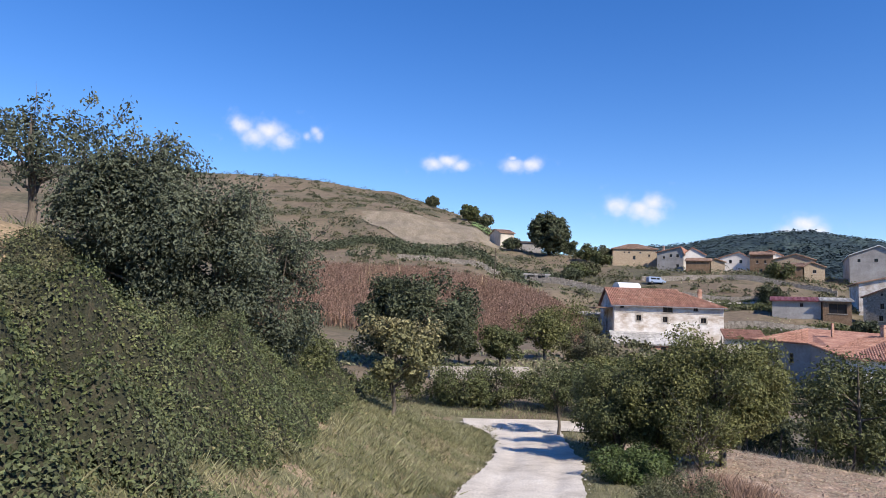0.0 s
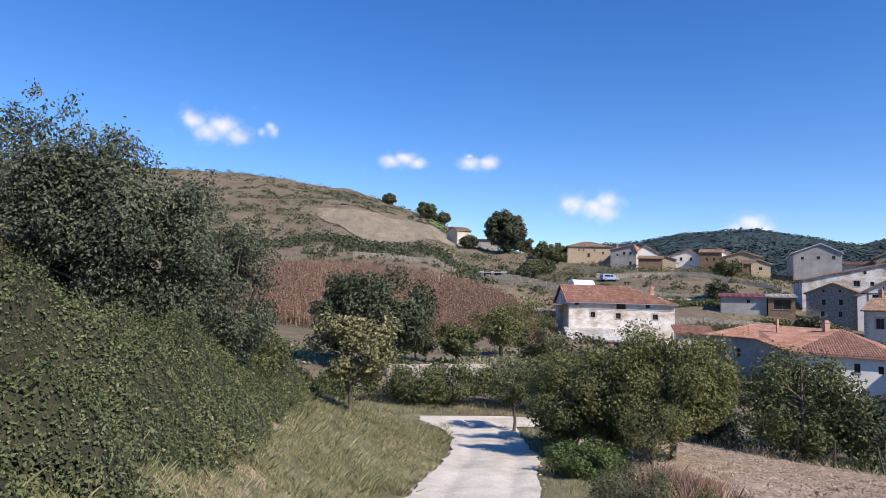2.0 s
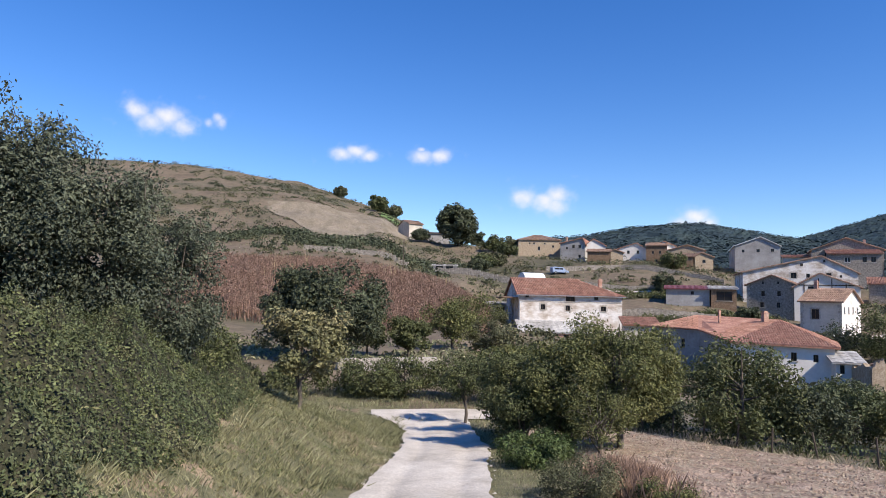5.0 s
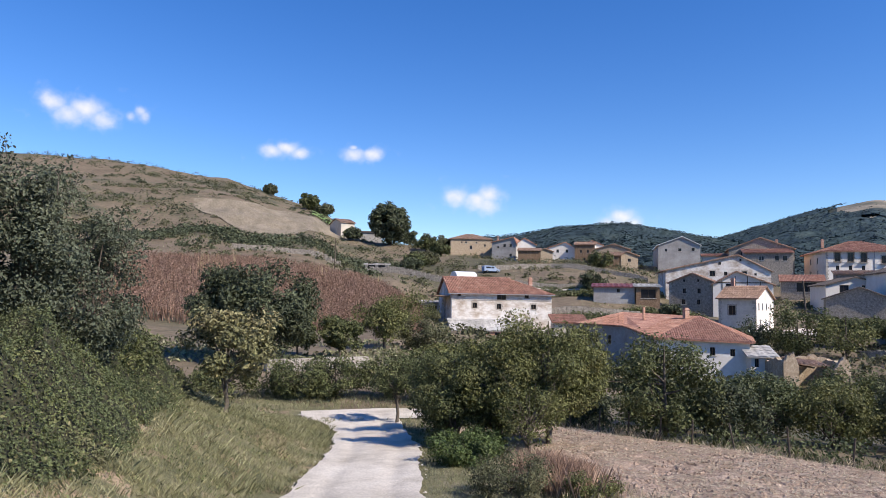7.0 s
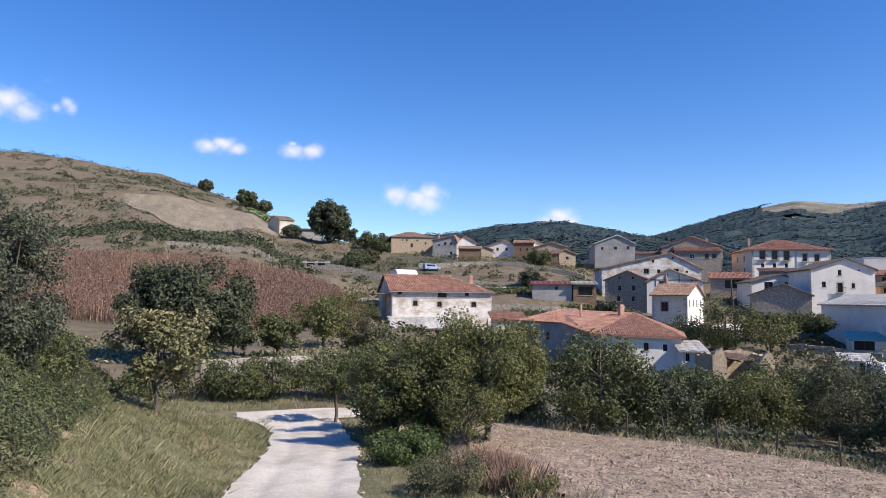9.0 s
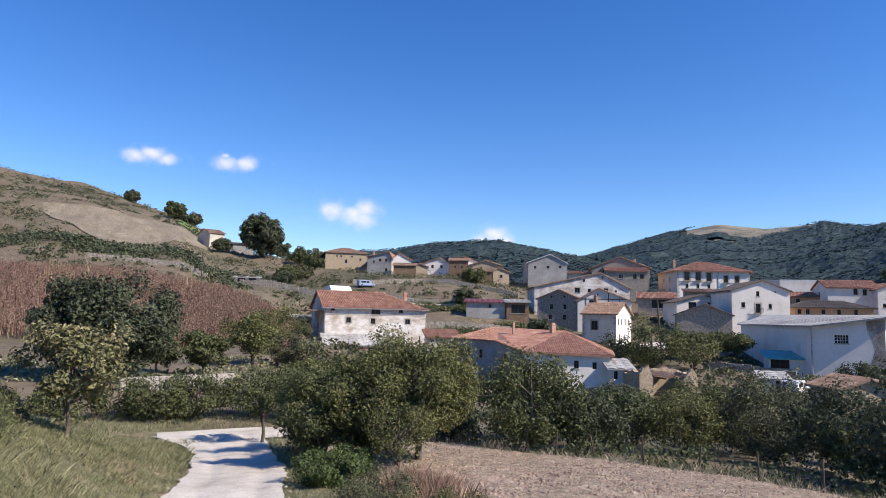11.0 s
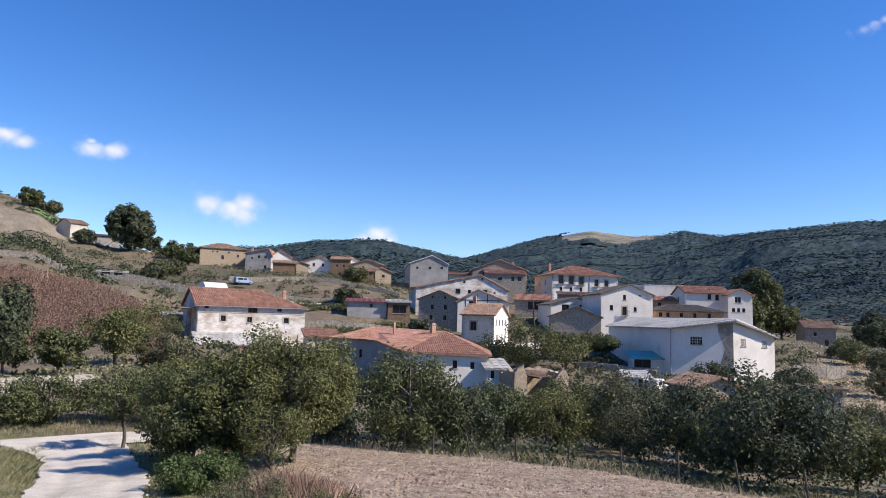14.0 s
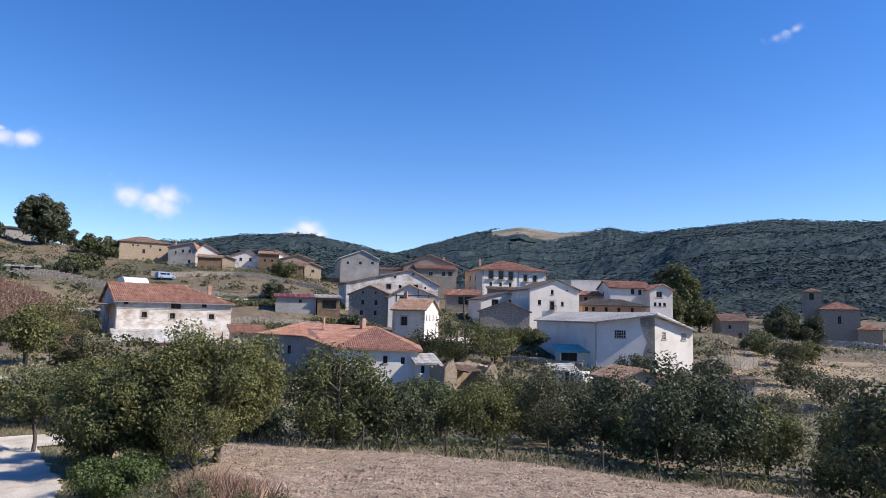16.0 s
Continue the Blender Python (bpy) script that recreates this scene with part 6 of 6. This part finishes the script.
sheet("village_yard", M_gravel, np.linspace(37, 43, 20), np.linspace(112, 124, 12), lambda u, v: polar(u, v), 0.3, "pale paved yard between the houses")


def post(x, y, h, r, label, name="fence_post", group="field fence", category="post"):
    bm = bmesh.new()
    bmesh.ops.create_cone(bm, cap_ends=True, segments=7, radius1=r, radius2=r * 0.8, depth=h + 0.4)
    bmesh.ops.translate(bm, verts=bm.verts, vec=(0, 0, h / 2 - 0.2))
    ob = part(name, bm, M_bark)
    ob.matrix_world = pose(x, y, land1(x, y), RNG.normal() * 4, RNG.normal() * 4, 0)
    return tagged(ob, label, category, group)


for k in range(13):
    fx_ = 10.5 + k * 0.72
    post(fx_, float(FIELD_FAR(np.array(fx_))) + 0.75, 0.75 + 0.2 * RNG.random(), 0.035, "weathered wooden fence post at the field edge")
post(66.5, 76.5, 9.2, 0.14, "tall weathered wooden power pole", "power_pole", "power poles", "pole")
post(9.5, 130, 6.5, 0.1, "slim wooden power pole on the slope", "power_pole", "power poles", "pole")
# pale garden rails beside the corner house
rail = thing("garden_fence", pose(37.0, 80.0, land1(37.0, 80.0), 0, 0, -15), "small white slatted garden fence by the shaded house", "fence")
for k in range(6):
    part("slat", boxed(0, -0.02, 0.12 + 0.17 * k, 2.6, 0.02, 0.2 + 0.17 * k), M_white, rail)
for k in range(3):
    part("post", boxed(1.28 * k - 0.04, 0.02, -0.3, 1.28 * k + 0.04, 0.1, 1.2), M_white, rail)


def car(label, x, y, turn, paint, length=4.3, height=1.75, category="van"):
    ob = thing("parked_van", pose(x, y, land1(x, y), 0, 0, turn), label, category, "parked vehicles")
    w = 0.85
    side = [(-length / 2, 0.35), (length / 2 - 0.05, 0.35), (length / 2, 0.75), (length / 2 - 0.85, 0.98), (length / 2 - 1.5, height - 0.08), (-length / 2 + 0.35, height), (-length / 2, height - 0.25)]
    bm = bmesh.new()
    a = [bm.verts.new((u, -w, v)) for u, v in side]
    b = [bm.verts.new((u, w, v)) for u, v in side]
    bm.faces.new(a)
    bm.faces.new(b[::-1])
    for i in range(len(a)):
        j = (i + 1) % len(a)
        bm.faces.new((a[j], a[i], b[i], b[j]))
    bmesh.ops.recalc_face_normals(bm, faces=bm.faces)
    bmesh.ops.bevel(bm, geom=bm.edges[:], offset=0.06, segments=2, affect="EDGES")
    part("body", bm, paint, ob)
    for s in (-1, 1):
        for u0, u1 in ((-length / 2 + 0.5, -0.35), (-0.2, length / 2 - 1.65)):
            part("window", boxed(u0, s * (w + 0.004) - 0.004, 1.05, u1, s * (w + 0.004) + 0.004, height - 0.28), M_glass, ob)
        for u in (-length / 2 + 0.8, length / 2 - 0.8):
            bm = bmesh.new()
            bmesh.ops.create_cone(bm, cap_ends=True, segments=18, radius1=0.32, radius2=0.32, depth=0.2, matrix=pose(u, s * (w - 0.05), 0.32, 90))
            wh = part("wheel", bm, M_tyre, ob)
            bm = bmesh.new()
            bmesh.ops.create_cone(bm, cap_ends=True, segments=12, radius1=0.18, radius2=0.16, depth=0.02, matrix=pose(u, s * (w + 0.065), 0.32, 90))
            part("rim", bm, M_pipe, wh)
    return ob


car("small white van parked beside the hut", 65.6, 54.4, 20, M_carwhite)
car("blue van parked by the upper plots", 50.6, 164.4, 5, M_carblue)
# plastic tunnel
tn = thing("plastic_tunnel", pose(38.4, 145.0, land1(38.4, 145.0), 0, 0, 10), "milky plastic growing tunnel above the farmhouse", "greenhouse")
bm = bmesh.new()
arc = [(2.0 * math.cos(math.pi * k / 10), 1.7 * math.sin(math.pi * k / 10)) for k in range(11)]
ra = [[bm.verts.new((u, -v[0], v[1])) for v in arc] for u in (-2.4, -0.8, 0.8, 2.4)]
for r0, r1 in zip(ra, ra[1:]):
    for i in range(10):
        bm.faces.new((r0[i], r1[i], r1[i + 1], r0[i + 1]))
bm.faces.new(ra[0]), bm.faces.new(ra[-1][::-1])
part("cover", bm, M_plastic, tn)

# clouds: soft white banks far off
M_cloud = bpy.data.materials.new("cloud")
M_cloud.use_nodes = True
cn, cl = M_cloud.node_tree.nodes, M_cloud.node_tree.links
cn.remove(cn["Principled BSDF"])
em, tp, mix = cn.new("ShaderNodeEmission"), cn.new("ShaderNodeBsdfTransparent"), cn.new("ShaderNodeMixShader")
em.inputs["Color"].default_value, em.inputs["Strength"].default_value = (0.93, 0.95, 1.0, 1), 0.76
at_, nz = cn.new("ShaderNodeAttribute"), cn.new("ShaderNodeTexNoise")
at_.attribute_name = "thickness"
tcc = cn.new("ShaderNodeTexCoord")
cl.new(tcc.outputs["Object"], nz.inputs["Vector"])
nz.inputs["Scale"].default_value, nz.inputs["Detail"].default_value = 0.011, 7
ad = cn.new("ShaderNodeMath")
ad.operation = "MULTIPLY_ADD"
cl.new(nz.outputs["Fac"], ad.inputs[0])
ad.inputs[1].default_value = 1.3
cl.new(at_.outputs["Fac"], ad.inputs[2])
rg = cn.new("ShaderNodeMapRange")
rg.interpolation_type = "SMOOTHSTEP"
rg.inputs["From Min"].default_value, rg.inputs["From Max"].default_value = 0.74, 2.3
cl.new(ad.outputs[0], rg.inputs["Value"])
cl.new(rg.outputs["Result"], mix.inputs[0])
cl.new(tp.outputs[0], mix.inputs[1]), cl.new(em.outputs[0], mix.inputs[2])
cl.new(mix.outputs[0], cn["Material Output"].inputs["Surface"])


def cloud(az, el, wide, tall, lobes, dense=1.0):
    """One bank of fair-weather cloud; lobes: (u, v, radius) in its own half widths."""
    d = 4300
    m = look(Vector((*polar(az, d), 1.65 + d * math.tan(radians(el)))), (0, 0, 1.65))
    hw, hh = d * math.tan(radians(wide / 2)), d * math.tan(radians(tall / 2))
    us, vs = np.linspace(-1.3, 1.3, 49), np.linspace(-1.4, 1.4, 41)
    U, Vv = np.meshgrid(us, vs)
    # the look() pose faces the viewer, so its x runs to the left of the picture
    t = np.zeros_like(U)
    for a, b, r in lobes:
        t = np.maximum(t, 1.12 * np.exp(-(((U - a) / r) ** 2 + ((Vv - b) / (r * 1.5)) ** 2) * 1.1))
    t *= sstep(1.3, 1.0, np.abs(U)) * sstep(1.4, 1.1, np.abs(Vv))
    t *= dense
    bulge = 60 * t
    idx = np.arange(U.size).reshape(U.shape)
    F = np.stack([idx[:-1, :-1], idx[:-1, 1:], idx[1:, 1:], idx[1:, :-1]], -1).reshape(-1, 4)
    ob = soup("cloud_backdrop", np.stack([-U * hw, Vv * hh, -bulge], -1).reshape(-1, 3), F, M_cloud, smooth=True)
    ob.matrix_world = m
    at = ob.data.attributes.new("thickness", "FLOAT", "POINT")
    at.data.foreach_set("value", t.ravel().astype(np.float32))
    ob.visible_shadow = False
    tagged(ob, "small white fair-weather cloud", "cloud", "clouds", "structure")


CLOUDS = [
    (-15.3, 13.5, 6.4, 3.2, [(-0.55, 0.35, 0.36), (0.1, 0.2, 0.42), (0.5, -0.25, 0.34), (-0.2, -0.2, 0.4)]),
    (-11.2, 13.9, 2.6, 2.0, [(0, 0.2, 0.4), (0.25, -0.2, 0.34), (-0.5, -0.3, 0.3)], 0.72),
    (-0.1, 12.0, 5.4, 2.0, [(-0.4, 0, 0.4), (0.0, 0.3, 0.4), (0.45, -0.1, 0.34)]),
    (6.3, 12.1, 5.0, 2.1, [(-0.3, -0.05, 0.42), (-0.35, 0.5, 0.16), (0.3, 0, 0.4)]),
    (15.5, 8.6, 6.2, 3.0, [(-0.45, 0.15, 0.42), (0.1, -0.1, 0.44), (0.45, 0.3, 0.4), (0.4, -0.3, 0.4)]),
    (27.6, 6.9, 4.8, 2.4, [(-0.4, -0.3, 0.4), (0, 0.2, 0.5), (0.4, -0.3, 0.4)]),
    (66.0, 21.5, 3.0, 1.6, [(-0.5, -0.3, 0.34), (-0.1, 0.0, 0.34), (0.4, 0.3, 0.3)], 0.5),
]
for c in CLOUDS:
    cloud(*c)
